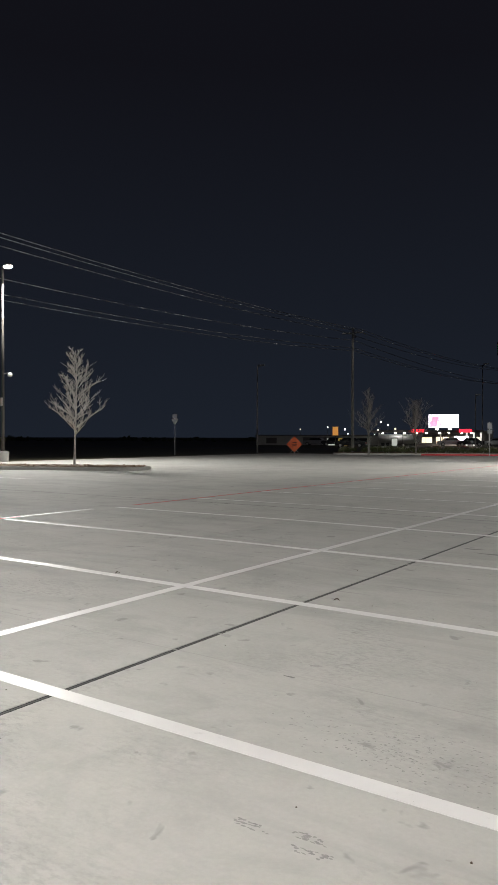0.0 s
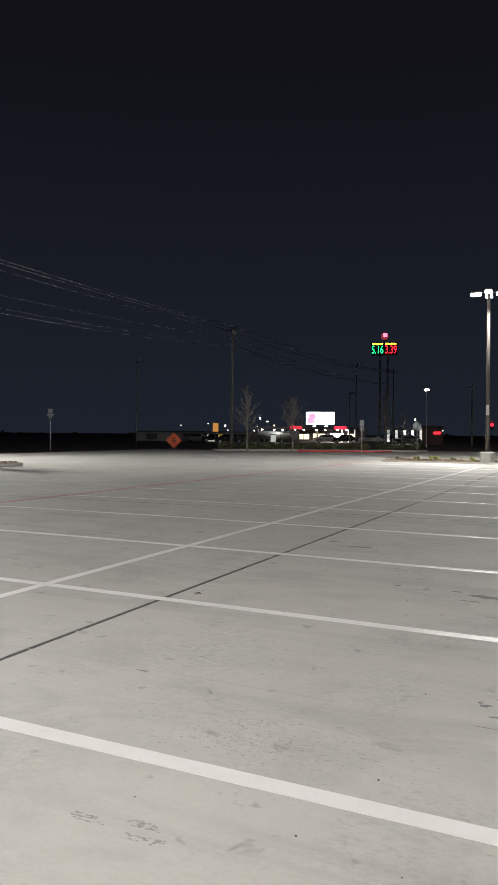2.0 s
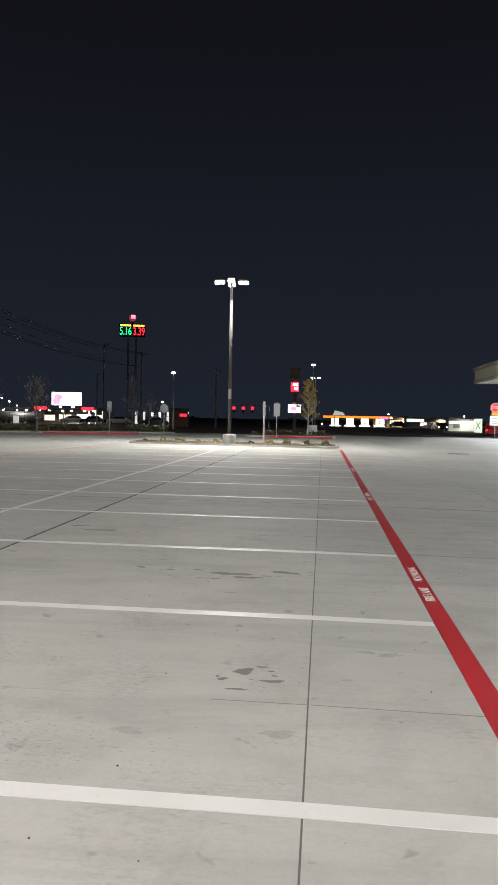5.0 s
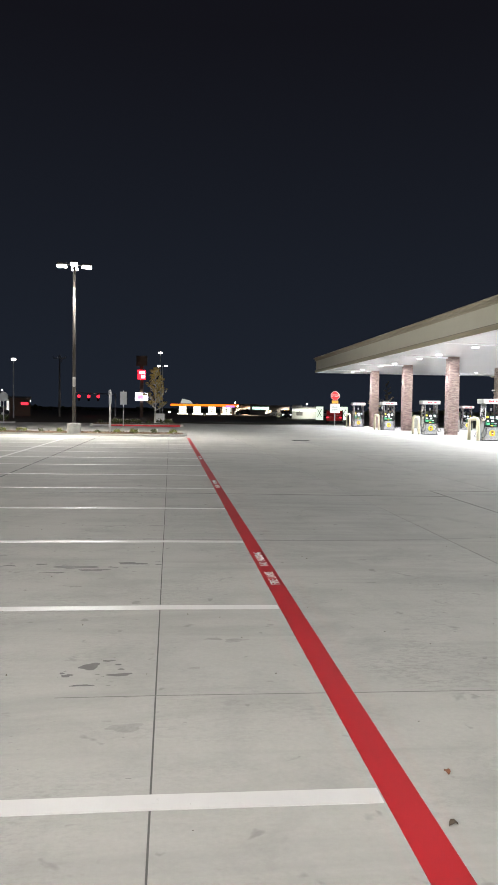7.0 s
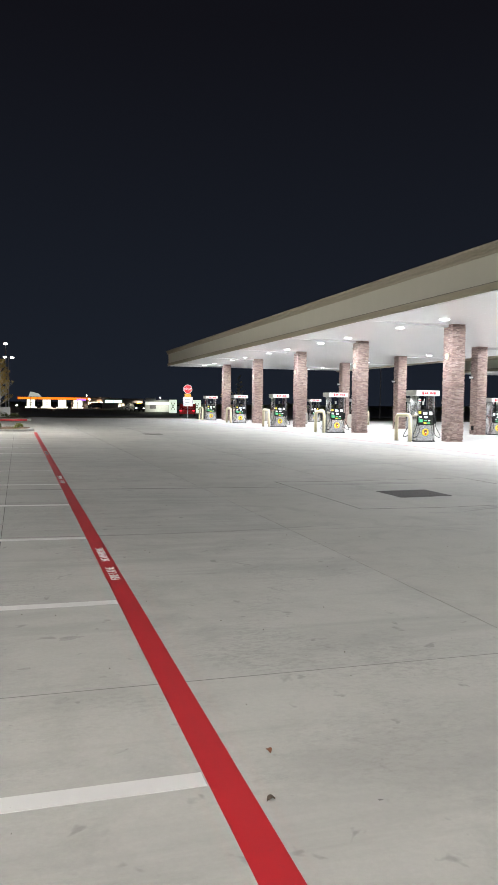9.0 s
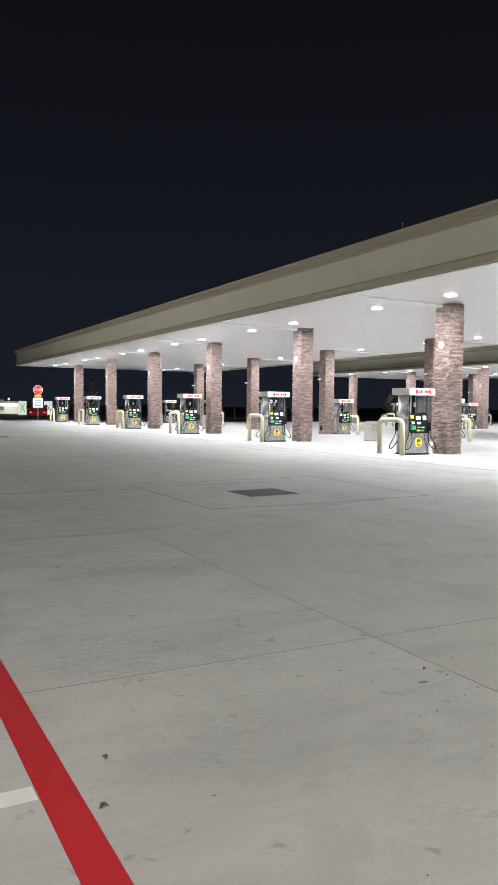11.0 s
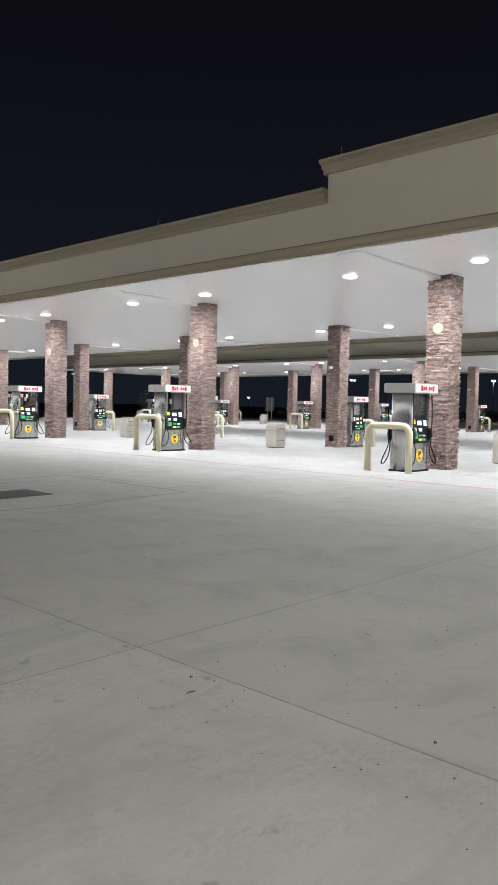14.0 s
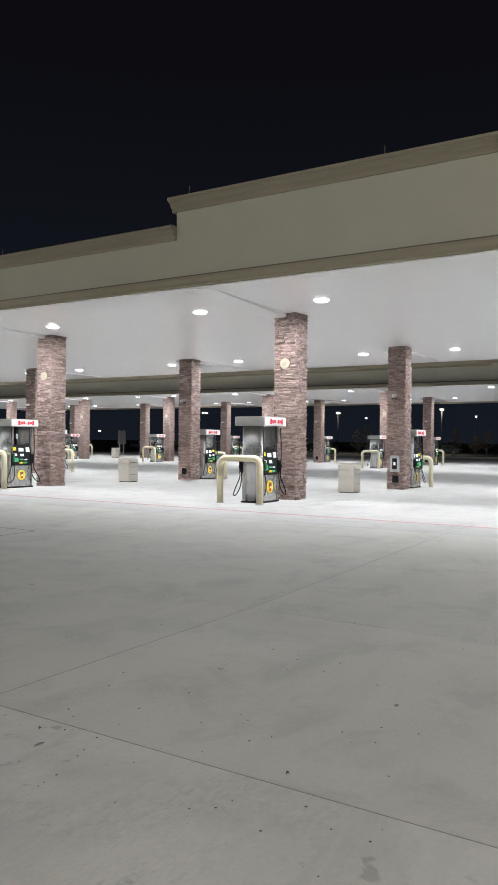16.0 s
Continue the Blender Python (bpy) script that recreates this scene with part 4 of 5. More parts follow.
# ---------------------------------------------------------------- islands, poles and planting
def turned(pts, ax, ay, deg):
    c, s = math.cos(radians(deg)), math.sin(radians(deg))
    return [(ax + x * c - y * s, ay + x * s + y * c) for x, y in pts]


def island(x0, x1, y0, y1, r, ax, ay, deg, label, height=0.15):
    isl = thing("kerb_island", label, "traffic island", "kerb islands", "structure")
    g = gz(ax)
    part("kerb", slab_shape(turned(rounded(x0, x1, y0, y1, r), ax, ay, deg), g - 0.1, g + height, 0.03), KERB, isl, "pale concrete kerb")
    bed = slab_shape(turned(rounded(x0 + 0.17, x1 - 0.17, y0 + 0.17, y1 - 0.17, r - 0.15), ax, ay, deg), g, g + height + 0.02, 0.015)
    part("mulch", bed, MULCH, isl, "brown bark mulch bed")
    bm = bmesh.new()
    q = random.Random(int(ax * 10))
    for i in range(int((x1 - x0) * 26)):
        px, py = turned([(q.uniform(x0 + 0.3, x1 - 0.3), q.uniform(y0 + 0.3, y1 - 0.3))], ax, ay, deg)[0]
        sz = q.uniform(0.02, 0.06)
        bmesh.ops.create_cone(bm, cap_ends=True, segments=5, radius1=sz, radius2=sz * 0.3, depth=sz, matrix=pose(px, py, g + height + 0.02 + sz / 3, q.uniform(-40, 40), q.uniform(-40, 40), q.uniform(0, 90)))
    tagged(part("bark_chips", bm, MULCH, isl), "loose bark chips", kind="stuff")
    return isl


island(-5.75, 5.75, -1.5, 1.5, 1.0, -4.75, 39.9, -6, "long kerbed island with mulch and low shrubs", 0.10)
island(-8.5, 4.4, -1.2, 1.4, 1.0, -26.6, 22.9, 25, "kerbed mulch island round a bare tree")
# out of view, added to carry the unseen lamp post
island(-5.3, 5.3, -2.0, 2.0, 1.0, -5.0, -7.2, 0, "unseen kerbed island added under the lamp post behind the walk")
island(-9.5, 9.5, -1.8, 1.8, 1.2, -22.0, 61.8, 26, "planted verge of low shrubs beside the exit")
island(-45, 45, -1.8, 1.8, 1.4, 92.0, 28, 90, "long kerbed verge at the forecourt edge")
island(-3.7, 3.7, -2.6, 2.6, 1.4, -2.5, 60.8, 0, "planted island with shrubs and an autumn tree")


def leaf_clump(bm, c, rad, n, size, r):
    for _ in range(n):
        d = Vector((r.gauss(0, 1), r.gauss(0, 1), r.gauss(0, 1)))
        d = d.normalized() * rad * r.uniform(0.3, 1.0)
        p = Vector(c) + Vector((d.x, d.y, abs(d.z) * 0.9))
        u = Vector((r.uniform(-1, 1), r.uniform(-1, 1), r.uniform(-0.4, 1))).normalized()
        w = u.cross(Vector((r.uniform(-1, 1), r.uniform(-1, 1), r.uniform(-1, 1)))).normalized()
        s = size * r.uniform(0.6, 1.3)
        bm.faces.new([bm.verts.new(q) for q in (p - w * s * 0.4, p + u * s * 0.5, p + w * s * 0.4, p - u * s * 0.7)])


def shrub(x, y, z, rad, seed, material, label):
    r = random.Random(seed)
    sh = thing("shrub", label, "shrub", "low shrubs", at=pose(x, y, z))
    bm = bmesh.new()
    for i in range(7):
        a = r.uniform(0, 6.28)
        add_tube(bm, [(0, 0, 0), (0.4 * rad * math.cos(a), 0.4 * rad * math.sin(a), rad * 0.5), (0.7 * rad * math.cos(a), 0.7 * rad * math.sin(a), rad * r.uniform(0.7, 1.0))], [0.012, 0.008, 0.003], 4)
    part("stem_tuft", bm, BARK, sh)
    bm = bmesh.new()
    for i in range(9):
        a, q = r.uniform(0, 6.28), r.uniform(0, 0.6) * rad
        leaf_clump(bm, (q * math.cos(a), q * math.sin(a), rad * r.uniform(0.1, 0.45)), rad * 0.5, 26, rad * 0.22, r)
    part("foliage", bm, material, sh)


for i in range(11):
    u = i / 10
    x = -9.6 + 9.9 * u
    if abs(x + 4.8) < 0.6:
        continue
    shrub(x, 39.4 - 0.105 * (x + 4.75) + 0.15 * (i % 2), gz(-4.75) + 0.11, 0.22 + 0.1 * ((i * 7) % 3) / 2 + (0.08 if u > 0.8 else 0), i, SHRUB_LIGHT if i % 3 else SHRUB, "low yellow-green shrub in mulch")
rr = random.Random(3)
for i in range(64):
    u, w = rr.uniform(-9, 9), rr.uniform(-1.3, 1.3)
    x, y = turned([(u, w)], -22.0, 61.8, 26)[0]
    shrub(x, y, 0.16, rr.uniform(0.35, 0.7), 40 + i, SHRUB, "low dark shrub in a planted verge")
for i in range(16):
    shrub(rr.uniform(-5.6, 0.6), rr.uniform(58.8, 62.9), gz(-2.5) + 0.16, rr.uniform(0.3, 0.55), 140 + i, SHRUB, "low dark shrub on an island")


def limb(bm, start, way, length, rad, depth, r, tips, curl=0.25):
    n = 4
    pts, rads = [Vector(start)], [rad]
    d = Vector(way).normalized()
    for i in range(n):
        d = (d + Vector((r.uniform(-1, 1), r.uniform(-1, 1), r.uniform(-0.3, 1.0))) * curl * 0.4).normalized()
        pts.append(pts[-1] + d * length / n)
        rads.append(rad * (1 - 0.8 * (i + 1) / n) + 0.004)
    add_tube(bm, pts, rads, 6 if rad > 0.03 else 4)
    tips += pts[2:]
    if depth > 0:
        for i in range(1, n + 1):
            for _ in range(2 if depth > 1 else r.choice((1, 2))):
                side = Vector((r.uniform(-1, 1), r.uniform(-1, 1), r.uniform(-0.1, 0.7)))
                limb(bm, pts[i], d * 0.75 + side * 0.8, length * r.uniform(0.3, 0.5), rads[i] * 0.65 + 0.002, depth - 1, r, tips, curl)


def tree(x, y, z, height, spread, seed, label, clear=0.28, leaves=0, leaf_mat=None, lean=0.0, n=20, upright=0.55, stout=1.0, bark=None):
    r = random.Random(seed)
    t = thing("tree", label, "tree", "trees", at=pose(x, y, z))
    trunk, crown, tips = bmesh.new(), bmesh.new(), []
    base_r = 0.016 * height * stout
    pts = [Vector((lean * u * height + 0.03 * math.sin(5 * u + seed), 0.03 * math.cos(4 * u + seed), height * u)) for u in [i / 10 for i in range(11)]]
    add_tube(trunk, pts, [base_r * (1.25 if i == 0 else 1) * (1 - 0.88 * i / 10) + 0.004 for i in range(11)], 10)
    for i in range(n):
        u = clear + (0.97 - clear) * (i + 0.5) / n
        k = min(9, int(u * 10))
        p = pts[k].lerp(pts[k + 1], u * 10 - k)
        a = 2.4 * i + r.uniform(-0.4, 0.4)
        v = (u - clear) / (1 - clear)
        ln = spread * min(1.0, 0.75 + 2.5 * v) * (1 - 0.78 * v) * r.uniform(0.75, 1.12)
        limb(crown, p, (math.cos(a), math.sin(a), upright + 0.5 * v), ln, base_r * 0.42 * (1 - 0.6 * v) + 0.004, 2, r, tips)
    part("trunk", trunk, bark or BARK, t)
    part("crown", crown, bark or BARK, t, "bare thin limbs and twigs")
    if leaves:
        bm = bmesh.new()
        for _ in range(leaves):
            leaf_clump(bm, r.choice(tips), 0.16, 5, 0.09, r)
        part("leaves", bm, leaf_mat, t, "sparse yellow autumn leaves")


tree(-26.75, 24.25, 0.15, 5.45, 1.55, 4, "bare pale young tree in a mulch island", 0.25, 0, None, 0.005, 34, 0.5, 0.62)
tree(-26.4, 56.0, 0.0, 5.35, 1.75, 7, "bare thin tree by the lot's edge, bark darkened as if dimly lit", 0.2, upright=0.8, bark=BARK_DIMMED)
tree(-23.3, 58.6, 0.1, 4.1, 2.5, 8, "bare multi-stemmed ornamental tree", 0.08, n=16, upright=1.7, bark=BARK_DIMMED)
tree(-18.9, 72.5, 0.0, 6.1, 1.5, 9, "bare tree beyond the verge", 0.2, upright=0.8, bark=BARK_DIMMED)
tree(-23.1, 97.3, 0.0, 5.0, 1.3, 10, "bare tree across the road", 0.2)
tree(-1.1, 61.5, gz(-1) + 0.15, 4.5, 1.15, 11, "young tree with sparse yellow autumn leaves", 0.22, 800, LEAF_AUTUMN)
for i, (x, y, h) in enumerate(((89.1, 24.8, 3.7), (85.2, 35.8, 3.5), (85.7, 34.6, 4.0), (90.0, 21.2, 3.5), (89.7, 22.4, 2.6), (27.4, 91.0, 5.9), (26.1, 91.6, 4.7), (66, 80, 4.0))):
    tree(x, y, gz(x), h * 0.9, 1.1, 20 + i, "thin young tree at the dark edge of the forecourt", 0.2, 90, LEAF_AUTUMN, n=14, bark=BARK_DIMMED)


# ---- lamp posts
def lamp_post(x, y, height, heads, pedestal=0.62, bearing=0.0, watts=POLE_WATTS, boxes=True, rad=0.085, camera_at=None):
    g = gz(x)
    lp = thing("lamp_post", "dark bronze parking lot lamp post on a round concrete base", "lamp post", "lot lamp posts", at=pose(x, y, g, 0, 0, bearing))
    part("base", tube([(0, 0, 0), (0, 0, pedestal - 0.03), (0, 0, pedestal)], [0.35, 0.35, 0.32], 28), KERB, lp, "round concrete base")
    part("pole", tube([(0, 0, pedestal), (0, 0, height)], [rad * 1.15, rad * 0.85], 14), BRONZE, lp, "", True)
    part("base_plate", box(-0.17, 0.17, -0.17, 0.17, pedestal, pedestal + 0.05, 0.01), BRONZE, lp)
    for a in heads:
        c, s = math.cos(radians(a)), math.sin(radians(a))
        part("arm", tube([(0, 0, height - 0.06), (c * 0.42, s * 0.42, height - 0.02)], 0.03, 8), BRONZE, lp)
        bm = bmesh.new()
        add_box(bm, 0.36, 0.86, -0.17, 0.17, height - 0.06, height + 0.03, 0.02)
        bm.transform(pose(0, 0, 0, 0, 0, a))
        hd = part("head", bm, BRONZE, lp, "flat shoebox lamp head")
        bm = bmesh.new()
        add_box(bm, 0.36, 0.88, -0.18, 0.18, height - 0.19, height - 0.062, 0.055)
        bm.transform(pose(0, 0, 0, 0, 0, a))
        part("lens", bm, POLE_LENS, hd, "bright white lens")
        wa = radians(a + bearing)
        hx, hy, hz = x + 0.62 * math.cos(wa), y + 0.62 * math.sin(wa), g + height - 0.22
        disk_lamp("lot_lamp", hx, hy, hz, watts / len(heads), 0.4, (1.0, 0.975, 0.925), 172, (hx + 1.25 * math.cos(wa), hy + 1.25 * math.sin(wa), hz - 1.0))
    if boxes:
        part("camera_box", box(-0.075, 0.075, -0.17, -0.07, height * 0.285, height * 0.285 + 0.5, 0.015), PUMP_GREY, lp, "grey box on the pole")
    if camera_at:
        arm = part("camera_arm", tube([(0.05, 0, camera_at), (0.34, 0.2, camera_at + 0.08)], 0.03, 8), BRONZE, lp)
        bm = bmesh.new()
        bmesh.ops.create_uvsphere(bm, u_segments=16, v_segments=10, radius=0.14, matrix=pose(0.38, 0.22, camera_at - 0.04))
        part("camera_dome", bm, PUMP_WHITE, arm, "small white dome camera", True)


lamp_post(-4.8, 38.75, 8.72, (0, 90, 180, 270), bearing=6, watts=POLE_WATTS * 0.70)
# unseen post behind the walk, added to light the near slabs
lamp_post(-4.8, -7.2, 8.72, (0, 90, 180, 270), watts=POLE_WATTS * 1.06)
lamp_post(-36.83, 27.78, 11.6, (-10,), bearing=0, watts=POLE_WATTS * 0.74, camera_at=5.2)

# ---- slim poles of the surroundings
def far_lamp(x, y, z0, z1, heads, lit=True, rad=0.09, paint=None):
    p = thing("street_lamp", "slim street lamp, " + ("lit" if lit else "unlit") + ", beyond the lot", "street lamp", "street lamps", at=pose(x, y, z0))
    # pole colour imitates light: pale on lit lamps, darkened on unlit ones
    part("pole", tube([(0, 0, 0), (0, 0, z1 - z0)], [rad, rad * 0.6], 10), paint or (GALV if lit else WALL_DARK), p)
    for s in heads:
        part("arm", tube([(0, 0, z1 - z0 - 0.1), (s * 0.5, 0, z1 - z0 + 0.05)], 0.04, 6), BRONZE, p)
        hd = part("head", box(s * 0.5 - 0.32, s * 0.5 + 0.32, -0.16, 0.16, z1 - z0 + 0.04, z1 - z0 + 0.16, 0.03), GALV, p)
        if lit:
            bm = bmesh.new()
            bmesh.ops.create_uvsphere(bm, u_segments=12, v_segments=8, radius=0.24 if paint is None else 0.16, matrix=pose(s * 0.5, 0, z1 - z0 - 0.02) @ Matrix.Diagonal((1.3, 1, 0.7, 1)))
            part("lens", bm, FAR_LENS, hd, "glowing lens", True)


far_lamp(-38.9, 58.1, 0, 8.2, (0.8,), False)
far_lamp(-26.8, 85.9, 0, 6.4, (0.6,), False)
far_lamp(-26.2, 86.6, 0, 10.0, (0.8,), False)
far_lamp(-18.4, 90.1, 0, 7.0, (0.0,))
far_lamp(-1.4, 110.0, 0, 9.6, (0.0,))
far_lamp(-1.2, 125.0, 0, 8.5, (-1.1, 1.1))
for x, y, z, h in ((109.9, 49.5, 6.2, (-0.6, 0.6)), (112.5, 45.7, 5.4, (0.0,)), (115.5, 34.2, 6.8, (-1.0, 1.0)), (116.9, 29.2, 5.7, (0.0,)), (99.2, 68.3, 6.0, (-0.9, 0.9)), (88.7, 81.4, 2.9, (0.0,)), (44.1, 84.3, 6.4, (0.0,))):
    # BRONZE darkens these poles, imitating how little light reaches them
    far_lamp(x, y, gz(x), z, h, True, 0.07, BRONZE)

# ---- overhead line
def utility_pole(x, y, z1, arm=1.2, turn=0.0, rad=0.17):
    p = thing("utility_pole", "weathered wooden utility pole with a crossarm", "utility pole", "utility poles", at=pose(x, y, 0, 0, 0, turn))
    part("pole", tube([(0, 0, 0), (0, 0, z1)], [rad, rad * 0.65], 12), WOODPOLE, p)
    part("crossarm", box(-arm, arm, -0.06, 0.06, z1 - 0.55, z1 - 0.42, 0.01), WOODPOLE, p)
    for i in (-1, -0.35, 0.35, 1):
        part("insulator", tube([(i * arm * 0.92, 0, z1 - 0.42), (i * arm * 0.92, 0, z1 - 0.3), (i * arm * 0.92, 0, z1 - 0.25)], [0.03, 0.055, 0.03], 8), GALV, p)
    part("transformer", tube([(0.28, 0.0, z1 - 1.0), (0.28, 0.0, z1 - 0.62)], 0.11, 12), GALV, p)


utility_pole(-34.7, 69.8, 12.9)
utility_pole(-36.6, 1.0, 14.6)
utility_pole(-36.4, 145.5, 14.5, 1.4)
utility_pole(-15.8, 108.9, 8.9, 0.9)


def wire(a, b, sag):
    pts = []
    for i in range(25):
        u = i / 24
        p = Vector(a).lerp(Vector(b), u)
        pts.append((p.x, p.y, p.z - sag * 4 * u * (1 - u)))
    tagged(part("overhead_wire", tube(pts, 0.032, 6), CABLE), "thin overhead power wire between poles", "power line", "overhead wires")


for dx, z in ((-1.1, 0.0), (0.38, 0.0), (1.1, 0.0)):
    wire((-36.6 + dx, 1.0, 14.3 + z), (-34.7 + dx, 69.8, 12.65 + z), 0.9)
    wire((-34.7 + dx, 69.8, 12.65), (-36.4 + dx, 145.5, 14.2), 1.0)
for z0, z1 in ((11.6, 11.7), (10.5, 10.9), (10.1, 10.6)):
    wire((-42.0, 1.0, z0 + 1.6), (-34.9, 69.8, z1), 1.2)
    wire((-34.7, 69.8, z1), (-36.4, 145.5, 11.6), 1.0)


# ---- signs on posts
def plate(outline, thick, x, y, z, turn, material, name, parent, label=""):
    """A flat plate with its outline in x and z, facing -y before it is turned."""
    bm = bmesh.new()
    a = [bm.verts.new((px, -thick / 2, pz)) for px, pz in outline]
    b = [bm.verts.new((px, thick / 2, pz)) for px, pz in outline]
    k = len(a)
    for i in range(k):
        bm.faces.new((a[i], a[(i + 1) % k], b[(i + 1) % k], b[i]))
    bm.faces.new(a)
    bm.faces.new(b[::-1])
    bmesh.ops.recalc_face_normals(bm, faces=bm.faces[:])
    bm.transform(pose(x, y, z, 0, 0, turn))
    return part(name, bm, material, parent, label)


def sign_post(x, y, z, h, label, turn=0.0, rad=0.03):
    s = thing("road_sign", label, "road sign", "road signs", at=pose(x, y, z, 0, 0, turn))
    part("post", tube([(0, 0.03, 0), (0, 0.03, h)], rad, 8), GALV, s)
    return s


def rect(w, h):
    return [(-w / 2, -h / 2), (w / 2, -h / 2), (w / 2, h / 2), (-w / 2, h / 2)]


def ngon(n, r, a0=0.0):
    return [(r * math.cos(a0 + 2 * math.pi * i / n), r * math.sin(a0 + 2 * math.pi * i / n)) for i in range(n)]


s = sign_post(-39.4, 46.6, 0, 3.4, "grey backs of a yield sign and square plate", 40)
plate([(-0.30, 0.26), (0, -0.28), (0.30, 0.26)], 0.012, 0, 0, 2.72, 0, SIGN_BACK, "yield_plate", s, "bare triangular sign back")
plate(rect(0.38, 0.36), 0.012, 0, 0, 3.2, 0, SIGN_BACK, "square_plate", s, "bare square sign back")
s = sign_post(-33.9, 56.6, 0, 1.0, "orange diamond road work sign on a low stand", 30)
plate(ngon(4, 0.72), 0.012, 0, 0, 0.86, 0, SIGN_ORANGE, "diamond_plate", s, "orange diamond plate with dark marks")
for i in range(3):
    plate(rect(0.5 - 0.12 * abs(i - 1), 0.07), 0.006, 0, -0.011, 0.72 + 0.15 * i, 0, BLACK, "dark_bar", s)
part("leg", tube([(-0.45, 0.2, 0), (0, 0.03, 0.5)], 0.02, 6), GALV, s)
part("leg", tube([(0.45, 0.2, 0), (0, 0.03, 0.5)], 0.02, 6), GALV, s)
s = sign_post(-16.9, 57.6, 0.0, 2.7, "grey sign back on a post", 15)
plate(rect(0.36, 0.5), 0.012, 0, 0, 2.4, 0, SIGN_BACK, "plate", s)
plate(rect(0.36, 0.3), 0.012, 0, 0, 1.95, 0, SIGN_BACK, "plate", s)
s = sign_post(-13.1, 60.6, 0.0, 2.6, "grey back of a round sign on a post", 12)
plate(ngon(8, 0.38, math.pi / 8), 0.012, 0, 0, 2.2, 0, SIGN_BACK, "plate", s)
s = sign_post(-3.1, 40.4, gz(-3) + 0.11, 2.3, "pale flat sign post on the island", 5, 0.055)
plate(rect(0.16, 0.7), 0.012, 0, -0.03, 1.9, 0, SIGN_BACK, "plate", s)
s = sign_post(-3.3, 54.9, 0.05, 2.65, "grey back of a square sign on a post", 3)
plate(rect(0.48, 0.95), 0.012, 0, 0, 2.1, 0, SIGN_BACK, "plate", s)
s = sign_post(15.6, 68.4, 0.0, 3.25, "red stop sign over orange and white plates", -12, 0.035)
stop = plate(ngon(8, 0.44, math.pi / 8), 0.012, 0, 0, 2.82, 0, SIGN_WHITE, "stop_plate", s, "red octagon with white rim")
plate(ngon(8, 0.405, math.pi / 8), 0.008, 0, -0.011, 2.82, 0, SIGN_RED, "stop_face", s)
words("STOP", 0.30, s.matrix_world @ pose(0, -0.02, 2.82, 90, 0, 0), SIGN_WHITE, "stop_words", s)
plate(rect(0.62, 0.28), 0.012, 0, 0, 2.24, 0, SIGN_AMBER, "orange_plate", s, "small orange plate")
w = plate(rect(0.90, 0.86), 0.012, 0, 0, 1.64, 0, SIGN_WHITE, "white_plate", s, "white notice plate with grey bars")
for i in range(4):
    plate(rect(0.6 - 0.1 * (i % 2), 0.05), 0.006, 0, -0.011, 1.4 + 0.15 * i, 0, SIGN_BACK, "grey_bar", s)


s = sign_post(72.0, 62.6, gz(72), 3.0, "large grey sign back on two posts", -49, 0.05)
part("post", tube([(0.5, 0.03, 0), (0.5, 0.03, 3.0)], 0.05, 8), GALV, s)
plate(rect(1.0, 1.7), 0.03, 0.25, 0, 2.05, 0, WALL_DARK, "plate", s)

# dark woods along the horizon
rw = random.Random(77)
bm = bmesh.new()
for i in range(520):
    a = radians(62 - 160 * (i + rw.random()) / 520)
    d = rw.uniform(235, 300)
    h = 0.7 + 1.3 * (0.5 + 0.5 * math.sin(a * 23) * math.sin(a * 57)) * rw.uniform(0.5, 1.2)
    for _ in range(3):
        leaf_clump(bm, (-d * math.sin(a) + rw.uniform(-2, 2), d * math.cos(a), rw.uniform(0, 0.6) * h), h * 0.6, 12, h * 0.55, rw)
tagged(part("far_woods", bm, SHRUB), "dark low woods along the horizon", "woods", kind="stuff")

# ---------------------------------------------------------------- lit places across the roads
road = tagged(part("road", slab_shape([(-400, 70), (-14, 77), (60, 84), (400, 84), (400, 98), (60, 98), (-14, 92), (-400, 84)], -0.035, -0.012), ASPHALT), "dark asphalt road beyond the lot", "road", kind="structure")
tagged(part("red_kerb", slab_shape([(-22.4, 57.5), (-15.2, 60.6), (-15.3, 60.85), (-22.5, 57.8)], 0, 0.14, 0.02), RED_PAINT), "red painted kerb at the exit", "kerb", kind="structure")
tagged(part("red_kerb", box(-4.4, 0.9, 57.75, 57.98, 0, 0.14, 0.02), RED_PAINT), "red painted kerb of an island", "kerb", kind="structure")


def building(x, y, w, d, h, turn, wall, label, windows=(), band=None, z=0.0):
    """A low building facing -y before it is turned; windows: (from, to, low, high, material)."""
    b = thing("shop_building", label, "building", "far buildings", at=pose(x, y, z, 0, 0, turn))
    part("wall_shell", box(-w / 2, w / 2, 0, d, 0, h), wall, b)
    part("roof", box(-w / 2 - 0.2, w / 2 + 0.2, -0.2, d + 0.2, h, h + 0.25, 0.03), WALL_DARK, b)
    for a, c, z0, z1, m in windows:
        wn_ = part("window", box(a, c, -0.05, 0.02, z0, z1), m, b, "lit shop window")
        part("frame", box(a - 0.08, c + 0.08, -0.03, 0.01, z1, z1 + 0.1), WALL_DARK, wn_)
        part("mullion", box((a + c) / 2 - 0.04, (a + c) / 2 + 0.04, -0.08, -0.05, z0, z1), WALL_DARK, wn_)
    if band:
        part("glow_band", box(*band[0]), band[1], b, "upper wall band glowing as if lit from above")
    return b


